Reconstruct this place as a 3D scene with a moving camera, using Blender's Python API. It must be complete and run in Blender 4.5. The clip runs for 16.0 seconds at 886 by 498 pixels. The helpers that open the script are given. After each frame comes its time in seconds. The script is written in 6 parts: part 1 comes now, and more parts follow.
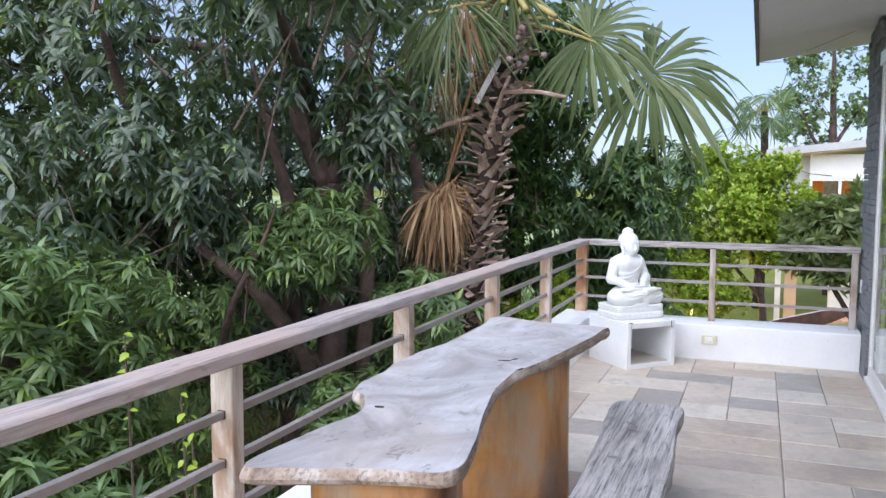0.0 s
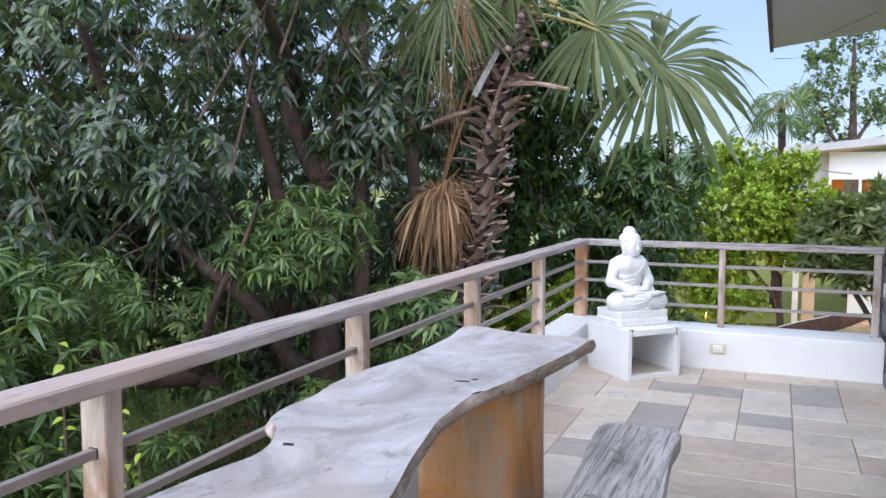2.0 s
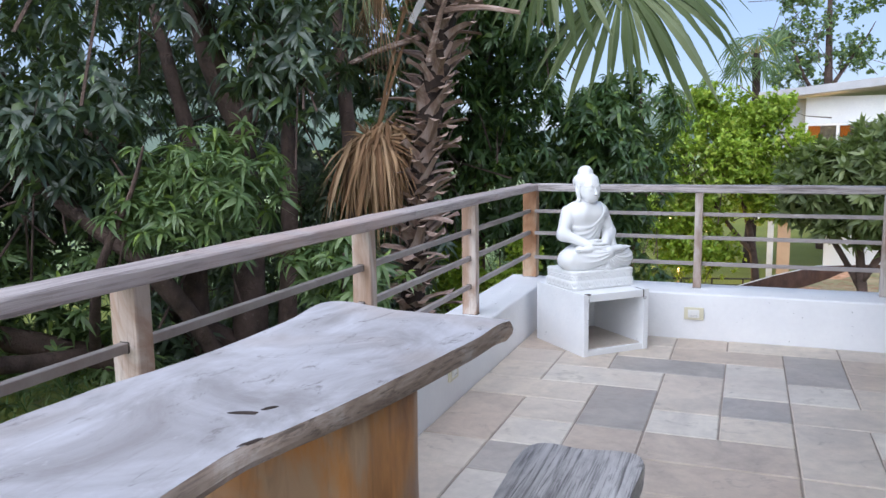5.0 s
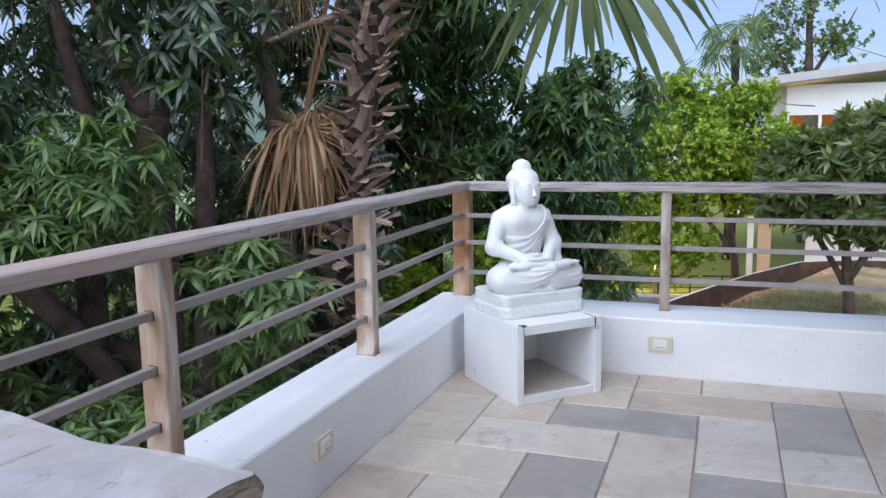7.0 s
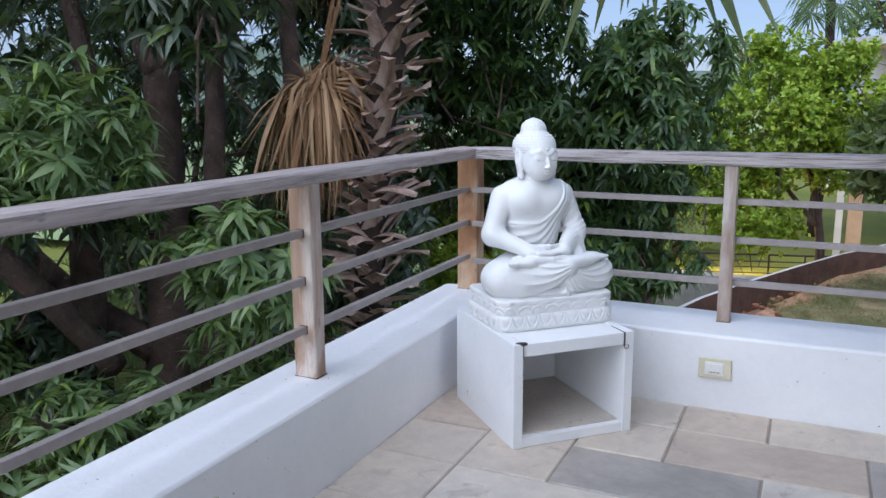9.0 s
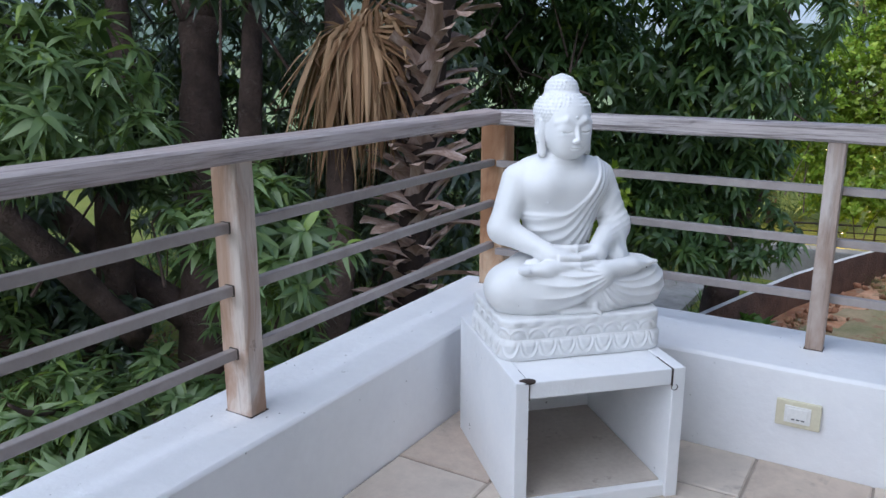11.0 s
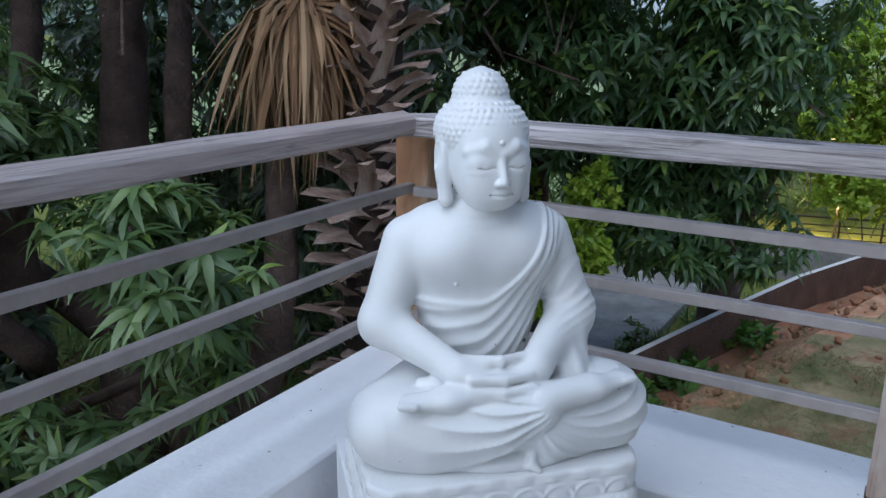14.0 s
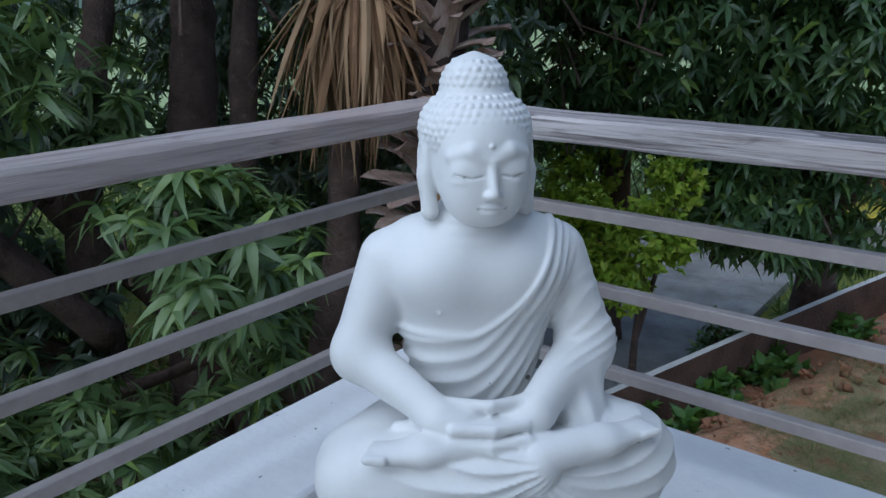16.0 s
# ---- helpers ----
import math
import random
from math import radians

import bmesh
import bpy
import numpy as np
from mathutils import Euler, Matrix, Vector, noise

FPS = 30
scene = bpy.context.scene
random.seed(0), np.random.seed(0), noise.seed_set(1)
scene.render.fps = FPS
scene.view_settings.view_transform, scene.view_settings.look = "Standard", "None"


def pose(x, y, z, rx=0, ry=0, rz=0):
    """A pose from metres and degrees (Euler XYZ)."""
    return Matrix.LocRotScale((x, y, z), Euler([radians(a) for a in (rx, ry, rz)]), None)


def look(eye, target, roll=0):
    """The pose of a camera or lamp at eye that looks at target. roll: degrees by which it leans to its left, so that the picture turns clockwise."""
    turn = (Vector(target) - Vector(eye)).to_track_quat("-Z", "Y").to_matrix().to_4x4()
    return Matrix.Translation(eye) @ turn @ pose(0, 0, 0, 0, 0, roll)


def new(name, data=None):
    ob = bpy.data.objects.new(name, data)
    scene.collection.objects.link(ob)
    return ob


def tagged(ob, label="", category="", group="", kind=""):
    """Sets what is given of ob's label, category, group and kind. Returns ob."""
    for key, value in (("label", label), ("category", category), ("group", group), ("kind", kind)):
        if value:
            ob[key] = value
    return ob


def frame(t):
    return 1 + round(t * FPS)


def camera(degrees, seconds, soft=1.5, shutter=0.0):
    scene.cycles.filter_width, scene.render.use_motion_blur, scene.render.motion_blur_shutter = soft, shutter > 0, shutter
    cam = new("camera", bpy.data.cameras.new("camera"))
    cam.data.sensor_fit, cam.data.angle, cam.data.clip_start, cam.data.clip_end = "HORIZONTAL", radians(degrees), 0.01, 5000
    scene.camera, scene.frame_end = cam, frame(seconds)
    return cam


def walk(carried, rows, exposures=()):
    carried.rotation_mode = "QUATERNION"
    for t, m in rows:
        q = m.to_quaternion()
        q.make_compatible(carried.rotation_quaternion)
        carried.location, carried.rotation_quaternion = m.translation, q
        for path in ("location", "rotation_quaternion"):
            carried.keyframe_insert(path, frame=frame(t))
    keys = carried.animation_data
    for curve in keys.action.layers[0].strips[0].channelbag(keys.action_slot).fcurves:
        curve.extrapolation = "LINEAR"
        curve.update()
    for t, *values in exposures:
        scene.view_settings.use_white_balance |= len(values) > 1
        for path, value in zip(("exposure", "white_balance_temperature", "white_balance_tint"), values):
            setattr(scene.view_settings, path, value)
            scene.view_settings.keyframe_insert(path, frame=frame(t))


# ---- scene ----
cam = camera(58.3, 16.0)
PATH = [
    (0, (0.081, 1.182, 1.501), (-0.657, 3.033, 1.331), 0.2),
    (0.5, (0.095, 1.263, 1.5), (-0.646, 3.113, 1.332), 0.1),
    (1, (0.097, 1.421, 1.481), (-0.65, 3.268, 1.316), 0.1),
    (1.5, (0.107, 1.574, 1.475), (-0.653, 3.417, 1.308), 0.2),
    (2, (0.116, 1.715, 1.458), (-0.659, 3.552, 1.29), 0.1),
    (2.5, (0.099, 1.876, 1.425), (-0.685, 3.708, 1.251), 0.0),
    (3, (0.057, 2.054, 1.403), (-0.718, 3.888, 1.215), -0.0),
    (3.5, (0.025, 2.264, 1.376), (-0.734, 4.102, 1.163), -0.2),
    (4, (0.021, 2.46, 1.345), (-0.717, 4.302, 1.099), -0.6),
    (6.5, (-0.005, 3.831, 1.241), (-0.685, 5.69, 0.959), -0.8),
    (7, (0.012, 4.107, 1.252), (-0.656, 5.97, 0.964), -1.0),
    (7.5, (0.019, 4.384, 1.228), (-0.654, 6.245, 0.942), -0.8),
    (8, (-0.003, 4.644, 1.205), (-0.696, 6.498, 0.914), -0.7),
    (8.5, (-0.009, 4.884, 1.192), (-0.757, 6.711, 0.868), -0.4),
    (9, (0.007, 5.105, 1.191), (-0.825, 6.886, 0.82), -0.4),
    (9.2, (0.001, 5.199, 1.188), (-0.862, 6.96, 0.798), -0.0),
    (11.3, (-0.096, 5.953, 1.175), (-1.108, 7.608, 0.69), -0.1),
    (11.5, (-0.126, 6.016, 1.162), (-1.126, 7.678, 0.674), 0.2),
    (12, (-0.154, 6.195, 1.153), (-1.153, 7.852, 0.649), 0.4),
    (12.5, (-0.177, 6.373, 1.166), (-1.177, 8.026, 0.648), 0.4),
    (13, (-0.211, 6.515, 1.164), (-1.207, 8.167, 0.636), 0.6),
    (13.5, (-0.256, 6.641, 1.166), (-1.248, 8.294, 0.634), 0.7),
    (14, (-0.308, 6.769, 1.177), (-1.305, 8.421, 0.646), 0.6),
    (14.5, (-0.333, 6.864, 1.176), (-1.344, 8.502, 0.634), 0.3),
    (15, (-0.336, 6.937, 1.178), (-1.378, 8.55, 0.618), 0.4),
    (15.5, (-0.323, 6.996, 1.183), (-1.422, 8.563, 0.601), 0.1),
    (16, (-0.303, 7.037, 1.183), (-1.472, 8.549, 0.593), -0.2),
]
walk(cam, [(t, look(eye, target, roll)) for t, eye, target, roll in PATH], [(0, 1.73, 6050, 11), (9, 1.25, 5700, 9.5), (12, 1.07, 5600, 8.5), (16, 0.72, 5330, 4.5)])

# ---- world, sun, exposure ----
SUN_EL, SUN_AZ = 45.0, 182.0
world = bpy.data.worlds.new("world")
scene.world = world
world.use_nodes = True
wn, wl = world.node_tree.nodes, world.node_tree.links
sky = wn.new("ShaderNodeTexSky")
sky.sky_type = "NISHITA"
sky.sun_disc = False
sky.sun_elevation, sky.sun_rotation = radians(SUN_EL), radians(SUN_AZ)
sky.air_density, sky.dust_density, sky.ozone_density = 1.15, 0.3, 3.0
# thin even dusk cloud over the clear sky
haze = wn.new("ShaderNodeMix")
haze.data_type = "RGBA"
haze.inputs[0].default_value = 0.78
haze.inputs[7].default_value = (2.0, 2.4, 3.55, 1)
wl.new(sky.outputs[0], haze.inputs[6])
wl.new(haze.outputs[2], wn["Background"].inputs[0])
wn["Background"].inputs[1].default_value = 0.077
sun = new("sun", bpy.data.lights.new("sun", "SUN"))
sun.data.energy, sun.data.angle, sun.data.color = 1.95, radians(95), (1.0, 0.975, 0.95)
sun.matrix_world = look((0, 0, 30), (0 - 30 * math.sin(radians(SUN_AZ)), 0 - 30 * math.cos(radians(SUN_AZ)), 30 - 30 * math.tan(radians(SUN_EL))))


# ---- materials ----
def shade(name, rough=0.6, metal=0.0, spec=0.5):
    m = bpy.data.materials.new(name)
    m.use_nodes = True
    b = m.node_tree.nodes["Principled BSDF"]
    b.inputs["Roughness"].default_value = rough
    b.inputs["Metallic"].default_value = metal
    b.inputs["Specular IOR Level"].default_value = spec
    return m, m.node_tree.nodes, m.node_tree.links, b


def noise_tex(n, l, scale, detail=4.0, stretch=(1, 1, 1), rough=0.6, distort=0.0):
    co = n.new("ShaderNodeTexCoord")
    mp = n.new("ShaderNodeMapping")
    mp.inputs["Scale"].default_value = stretch
    l.new(co.outputs["Object"], mp.inputs["Vector"])
    t = n.new("ShaderNodeTexNoise")
    t.inputs["Scale"].default_value, t.inputs["Detail"].default_value = scale, detail
    t.inputs["Roughness"].default_value, t.inputs["Distortion"].default_value = rough, distort
    l.new(mp.outputs[0], t.inputs["Vector"])
    return t.outputs["Fac"]


def ramp(n, l, fac, stops):
    r = n.new("ShaderNodeValToRGB")
    els = r.color_ramp.elements
    while len(els) < len(stops):
        els.new(0.5)
    for e, (p, c) in zip(els, stops):
        e.position, e.color = p, (*c, 1) if len(c) == 3 else c
    l.new(fac, r.inputs[0])
    return r.outputs[0]


def blend(n, l, fac, a, b, how="MIX"):
    x = n.new("ShaderNodeMix")
    x.data_type, x.blend_type = "RGBA", how
    for socket, value in ((x.inputs[0], fac), (x.inputs[6], a), (x.inputs[7], b)):
        if isinstance(value, (int, float)):
            socket.default_value = value
        elif isinstance(value, tuple):
            socket.default_value = (*value, 1)
        else:
            l.new(value, socket)
    return x.outputs[2]


def bumped(n, l, b, height, strength, distance=0.01):
    u = n.new("ShaderNodeBump")
    u.inputs["Strength"].default_value, u.inputs["Distance"].default_value = strength, distance
    l.new(height, u.inputs["Height"])
    l.new(u.outputs[0], b.inputs["Normal"])


def plain(name, c1, c2, scale=6.0, fine=60.0, rough=0.6, bump=0.15, dist=0.004, metal=0.0, spec=0.4, stain=None, stain_at=(0.62, 0.72), stretch=(1, 1, 1), grit=0.25, specks=None):
    """Two tones at a broad scale, a fine grain, optional stains of a third tone."""
    m, n, l, b = shade(name, rough, metal, spec)
    col = ramp(n, l, noise_tex(n, l, scale, 5, stretch), [(0.32, c1), (0.68, c2)])
    grain = noise_tex(n, l, fine, 4, stretch)
    col = blend(n, l, ramp(n, l, grain, [(0.3, (0, 0, 0)), (0.75, (grit, grit, grit))]), col, tuple(v * 0.6 for v in c1))
    if stain:
        spot = ramp(n, l, noise_tex(n, l, scale * 2.3, 8, stretch, 0.7), [(stain_at[0], (0, 0, 0)), (stain_at[1], (1, 1, 1))])
        col = blend(n, l, spot, col, stain)
    if specks:
        dot = ramp(n, l, noise_tex(n, l, specks, 2, stretch, 0.5), [(0.75, (0, 0, 0)), (0.765, (0.9, 0.9, 0.9))])
        col = blend(n, l, dot, col, (0.09, 0.07, 0.06))
    l.new(col, b.inputs["Base Color"])
    bumped(n, l, b, grain, bump, dist)
    return m


def timber(name, tones, axis, rough=0.75, bump=0.4, crack=(0.05, 0.04, 0.035), crack_at=0.36, warm=None, knots=0.0, grain=0.6, long=0.55):
    """Weathered wood: long grain along an axis, dark cracks, patches of a warmer tone."""
    m, n, l, b = shade(name, rough, 0, 0.3)
    s = [9.0, 9.0, 9.0]
    s[axis] = long
    fine = [60.0, 60.0, 60.0]
    fine[axis] = 2.2
    col = ramp(n, l, noise_tex(n, l, 1.6, 6, s, 0.65, 0.4), [(0.25, tones[0]), (0.5, tones[1]), (0.75, tones[2])])
    g = noise_tex(n, l, 1.5, 5, fine, 0.7, 0.3)
    col = blend(n, l, ramp(n, l, g, [(crack_at - 0.1, (grain, grain, grain)), (crack_at + 0.05, (0, 0, 0))]), col, crack)
    if knots:
        # thin dark checks along the grain, and scattered dark knots
        check = [75.0, 75.0, 75.0]
        check[axis] = 1.8
        col = blend(n, l, ramp(n, l, noise_tex(n, l, 1.0, 4, check, 0.75, 0.2), [(0.36, (knots, knots, knots)), (0.5, (0, 0, 0))]), col, crack)
        round_ = [13.0, 13.0, 13.0]
        round_[axis] = 4.5
        k = noise_tex(n, l, 1.0, 3, round_, 0.55, 1.2)
        col = blend(n, l, ramp(n, l, k, [(0.62, (0, 0, 0)), (0.69, (knots, knots, knots))]), col, crack)
    if warm:
        w = ramp(n, l, noise_tex(n, l, 2.2, 3), [(0.48, (0, 0, 0)), (0.66, (0.8, 0.8, 0.8))])
        col = blend(n, l, w, col, warm)
    l.new(col, b.inputs["Base Color"])
    bumped(n, l, b, g, bump, 0.004)
    return m


def leafy(name, tones, rough=0.42, young=None, through_light=0.32, spec=0.5, passing=(0.25, 0.36, 0.04)):
    """Leaves: tone by leaf, a little light coming through."""
    m, n, l, b = shade(name, rough, 0, spec)
    geo = n.new("ShaderNodeNewGeometry")
    stops = [(i / max(1, len(tones) - 1) * 0.9 + 0.02, c) for i, c in enumerate(tones)]
    if young:
        stops[-1] = (0.88, tones[-1])
        stops.append((0.97, young))
    col = ramp(n, l, geo.outputs["Random Per Island"], stops)
    col = blend(n, l, ramp(n, l, noise_tex(n, l, 1.1, 3), [(0.3, (0, 0, 0)), (0.7, (0.55, 0.55, 0.55))]), col, tuple(v * 0.55 for v in tones[0]))
    l.new(col, b.inputs["Base Color"])
    tr = n.new("ShaderNodeBsdfTranslucent")
    l.new(blend(n, l, 0.6, col, passing), tr.inputs[0])
    mx = n.new("ShaderNodeMixShader")
    mx.inputs[0].default_value = through_light
    l.new(b.outputs[0], mx.inputs[1])
    l.new(tr.outputs[0], mx.inputs[2])
    l.new(mx.outputs[0], n["Material Output"].inputs[0])
    return m


M = {}
M["plaster"] = plain("white_plaster", (0.79, 0.79, 0.805), (0.86, 0.86, 0.865), 2.2, 38, 0.7, 0.34, 0.006, stain=(0.52, 0.5, 0.47), stain_at=(0.66, 0.82), grit=0.08, specks=58)
M["statue"] = plain("statue_paint", (0.75, 0.755, 0.755), (0.79, 0.79, 0.785), 7.0, 140, 0.5, 0.14, 0.002, stain=(0.6, 0.6, 0.6), stain_at=(0.7, 0.85), grit=0.05, specks=30)
M["pedestal"] = plain("pedestal_paint", (0.8, 0.81, 0.825), (0.86, 0.86, 0.865), 5.0, 34, 0.55, 0.4, 0.006, stain=(0.42, 0.38, 0.34), stain_at=(0.73, 0.79), grit=0.05, specks=42)
M["bare_board"] = plain("bare_board", (0.5, 0.44, 0.38), (0.62, 0.56, 0.5), 6, 70, 0.8, 0.3, 0.004, stain=(0.25, 0.2, 0.16))
M["dark_gap"] = plain("dark_wood_break", (0.03, 0.02, 0.015), (0.07, 0.05, 0.04), 30, 90, 0.9)
M["rail_y"] = timber("rail_wood_lengthwise", [(0.33, 0.275, 0.26), (0.45, 0.39, 0.375), (0.57, 0.52, 0.51)], 1, 0.55, 0.45, crack=(0.12, 0.095, 0.09), crack_at=0.435, warm=(0.45, 0.34, 0.3), knots=0.6, grain=0.5, long=0.9)
M["rail_x"] = timber("rail_wood_crosswise", [(0.34, 0.29, 0.28), (0.48, 0.43, 0.42), (0.6, 0.56, 0.56)], 0, 0.55, 0.6, crack=(0.08, 0.065, 0.06), crack_at=0.455, knots=0.85, long=0.8)


def peeled_post(name, tones, dark):
    """Planed post, bleached in patches, warm where the stain has stayed, few dark checks."""
    m, n, l, b = shade(name, 0.6, 0, 0.3)
    col = ramp(n, l, noise_tex(n, l, 5.0, 6, (1, 1, 0.4), 0.62, 1.0), [(0.4, tones[0]), (0.5, tones[1]), (0.6, tones[2])])
    g = noise_tex(n, l, 1.5, 5, (55, 55, 3.0), 0.7, 0.6)
    col = blend(n, l, ramp(n, l, g, [(0.34, (0.35, 0.35, 0.35)), (0.48, (0, 0, 0))]), col, dark)
    col = blend(n, l, ramp(n, l, noise_tex(n, l, 9.0, 6, (1, 1, 0.6), 0.7, 0.8), [(0.66, (0, 0, 0)), (0.73, (0.85, 0.85, 0.85))]), col, tuple(v * 0.6 for v in dark))
    l.new(col, b.inputs["Base Color"])
    bumped(n, l, b, g, 0.35, 0.004)
    return m


M["post"] = peeled_post("post_wood", [(0.36, 0.23, 0.155), (0.47, 0.345, 0.27), (0.62, 0.54, 0.48)], (0.17, 0.11, 0.08))
M["corner_post"] = peeled_post("corner_post_wood", [(0.3, 0.15, 0.075), (0.44, 0.25, 0.14), (0.52, 0.37, 0.25)], (0.14, 0.075, 0.045))
M["post_thin"] = peeled_post("thin_post_wood", [(0.33, 0.24, 0.19), (0.43, 0.35, 0.3), (0.55, 0.49, 0.45)], (0.15, 0.11, 0.09))
M["bar"] = plain("bar_paint", (0.31, 0.27, 0.255), (0.4, 0.355, 0.335), 8, 60, 0.45, 0.12, 0.003)
M["grout"] = plain("grout", (0.27, 0.225, 0.19), (0.38, 0.33, 0.285), 8, 80, 0.9, 0.4)
M["live_edge"] = timber("table_bark_edge", [(0.16, 0.115, 0.09), (0.4, 0.31, 0.25), (0.64, 0.59, 0.56)], 1, 0.85, 0.9, crack=(0.05, 0.04, 0.035), crack_at=0.45, long=2.5)
M["bench_wood"] = timber("grey_bench_wood", [(0.2, 0.19, 0.19), (0.48, 0.46, 0.455), (0.64, 0.62, 0.615)], 1, 0.75, 1.0, crack=(0.06, 0.055, 0.055), crack_at=0.44, long=1.6, grain=0.8, knots=0.5)


def weathered_slab(name):
    """Bleached slab: cloudy grey and lilac patches, faint curved grain, small dark checks."""
    m, n, l, b = shade(name, 0.5, 0, 0.4)
    col = ramp(n, l, noise_tex(n, l, 3.2, 7, (1, 0.7, 1), 0.62, 0.9), [(0.37, (0.3, 0.28, 0.28)), (0.48, (0.43, 0.415, 0.43)), (0.62, (0.57, 0.56, 0.59))])
    col = blend(n, l, ramp(n, l, noise_tex(n, l, 1.4, 5, (22, 1.6, 22), 0.65, 1.2), [(0.3, (0.4, 0.4, 0.4)), (0.5, (0, 0, 0))]), col, (0.33, 0.3, 0.3))
    col = blend(n, l, ramp(n, l, noise_tex(n, l, 2.1, 3), [(0.52, (0, 0, 0)), (0.7, (0.55, 0.55, 0.55))]), col, (0.47, 0.4, 0.36))
    fine = noise_tex(n, l, 19, 9, (1, 0.45, 1), 0.75, 0.5)
    col = blend(n, l, ramp(n, l, fine, [(0.35, (0.85, 0.85, 0.85)), (0.42, (0, 0, 0))]), col, (0.2, 0.18, 0.175))
    col = blend(n, l, ramp(n, l, fine, [(0.6, (0, 0, 0)), (0.72, (0.5, 0.5, 0.5))]), col, (0.66, 0.65, 0.67))
    l.new(col, b.inputs["Base Color"])
    bumped(n, l, b, fine, 0.35, 0.004)
    return m


def trunk_wood(name):
    """Oiled trunk wood: broad amber and dark-brown flames, greyed where it weathers."""
    m, n, l, b = shade(name, 0.42, 0, 0.4)
    col = ramp(n, l, noise_tex(n, l, 3.4, 7, (1, 1, 0.4), 0.6, 0.7), [(0.37, (0.1, 0.045, 0.022)), (0.45, (0.3, 0.13, 0.045)), (0.54, (0.54, 0.25, 0.075)), (0.64, (0.48, 0.32, 0.19))])
    col = blend(n, l, ramp(n, l, noise_tex(n, l, 1.6, 5, (11, 11, 1.6), 0.65, 1.6), [(0.3, (0.3, 0.3, 0.3)), (0.5, (0, 0, 0))]), col, (0.12, 0.055, 0.025))
    col = blend(n, l, ramp(n, l, noise_tex(n, l, 1.9, 5, (1, 1, 0.8)), [(0.55, (0, 0, 0)), (0.7, (0.7, 0.7, 0.7))]), col, (0.36, 0.27, 0.22))
    l.new(col, b.inputs["Base Color"])
    bumped(n, l, b, noise_tex(n, l, 14, 6, (1, 1, 0.3), 0.7), 0.3, 0.006)
    return m


M["table_top"] = weathered_slab("bleached_table_wood")
M["leg_wood"] = trunk_wood("trunk_leg_wood")
M["soffit"] = plain("soffit_paint", (0.66, 0.65, 0.63), (0.72, 0.71, 0.69), 2, 60, 0.8, 0.1, stain=(0.5, 0.47, 0.44), stain_at=(0.72, 0.85))
M["fascia"] = plain("dark_fascia", (0.1, 0.075, 0.07), (0.14, 0.11, 0.1), 5, 50, 0.6)
M["slate"] = plain("grey_slate", (0.16, 0.165, 0.18), (0.34, 0.35, 0.37), 9, 70, 0.8, 0.6, 0.01, stain=(0.42, 0.38, 0.34))
M["white_metal"] = plain("white_door_paint", (0.74, 0.73, 0.71), (0.8, 0.79, 0.77), 4, 60, 0.35, 0.03)
M["ivory"] = plain("ivory_plastic", (0.66, 0.61, 0.44), (0.7, 0.66, 0.5), 20, 120, 0.4, 0.03)
M["white_plastic"] = plain("white_plastic", (0.78, 0.77, 0.74), (0.82, 0.81, 0.78), 20, 120, 0.35, 0.02)
M["black_slot"] = plain("black_slot", (0.02, 0.02, 0.02), (0.03, 0.03, 0.03), 20, 120, 0.5)
M["bark"] = plain("mango_bark", (0.06, 0.04, 0.032), (0.15, 0.1, 0.08), 5, 38, 0.9, 0.8, 0.03, stain=(0.17, 0.14, 0.115), stain_at=(0.6, 0.72))
M["palm_core"] = plain("palm_fibre", (0.025, 0.017, 0.014), (0.06, 0.04, 0.03), 9, 60, 0.95, 0.9, 0.03)
M["palm_base"] = timber("palm_leaf_base", [(0.1, 0.06, 0.045), (0.32, 0.22, 0.175), (0.6, 0.51, 0.46)], 0, 0.7, 0.6, long=1.4)
# one mango leaf twice: skylight on lower leaves painted in, upper copy kept darker
M["mango_lit"] = leafy("mango_leaf_lit", [(0.09, 0.155, 0.055), (0.155, 0.235, 0.085), (0.235, 0.32, 0.125)], 0.38, young=(0.3, 0.42, 0.07), spec=0.6, through_light=0.28)
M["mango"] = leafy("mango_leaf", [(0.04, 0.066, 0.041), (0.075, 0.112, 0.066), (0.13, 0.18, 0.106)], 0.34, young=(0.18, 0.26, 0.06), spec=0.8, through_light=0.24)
M["mango_far"] = leafy("mango_leaf_far", [(0.04, 0.08, 0.03), (0.075, 0.14, 0.048), (0.125, 0.21, 0.075)], 0.38, young=(0.24, 0.34, 0.06), spec=0.55)
M["lime"] = leafy("lime_leaf", [(0.2, 0.33, 0.025), (0.36, 0.5, 0.04), (0.52, 0.62, 0.07)], 0.45, young=(0.45, 0.5, 0.06), through_light=0.35)
M["plum"] = leafy("frangipani_leaf", [(0.1, 0.14, 0.045), (0.17, 0.215, 0.08), (0.26, 0.3, 0.12)], 0.42)
M["far_leaf"] = leafy("far_tree_leaf", [(0.07, 0.12, 0.05), (0.13, 0.2, 0.08), (0.2, 0.28, 0.1)], 0.5, young=(0.38, 0.45, 0.06))
M["frond"] = leafy("palm_frond", [(0.085, 0.115, 0.045), (0.145, 0.18, 0.08), (0.26, 0.29, 0.16)], 0.45, through_light=0.28, spec=0.3)
M["fruit"] = plain("palm_fruit", (0.1, 0.06, 0.06), (0.3, 0.2, 0.19), 12, 60, 0.5)
M["stub"] = plain("bleached_stalk", (0.36, 0.33, 0.32), (0.5, 0.47, 0.46), 8, 60, 0.8)
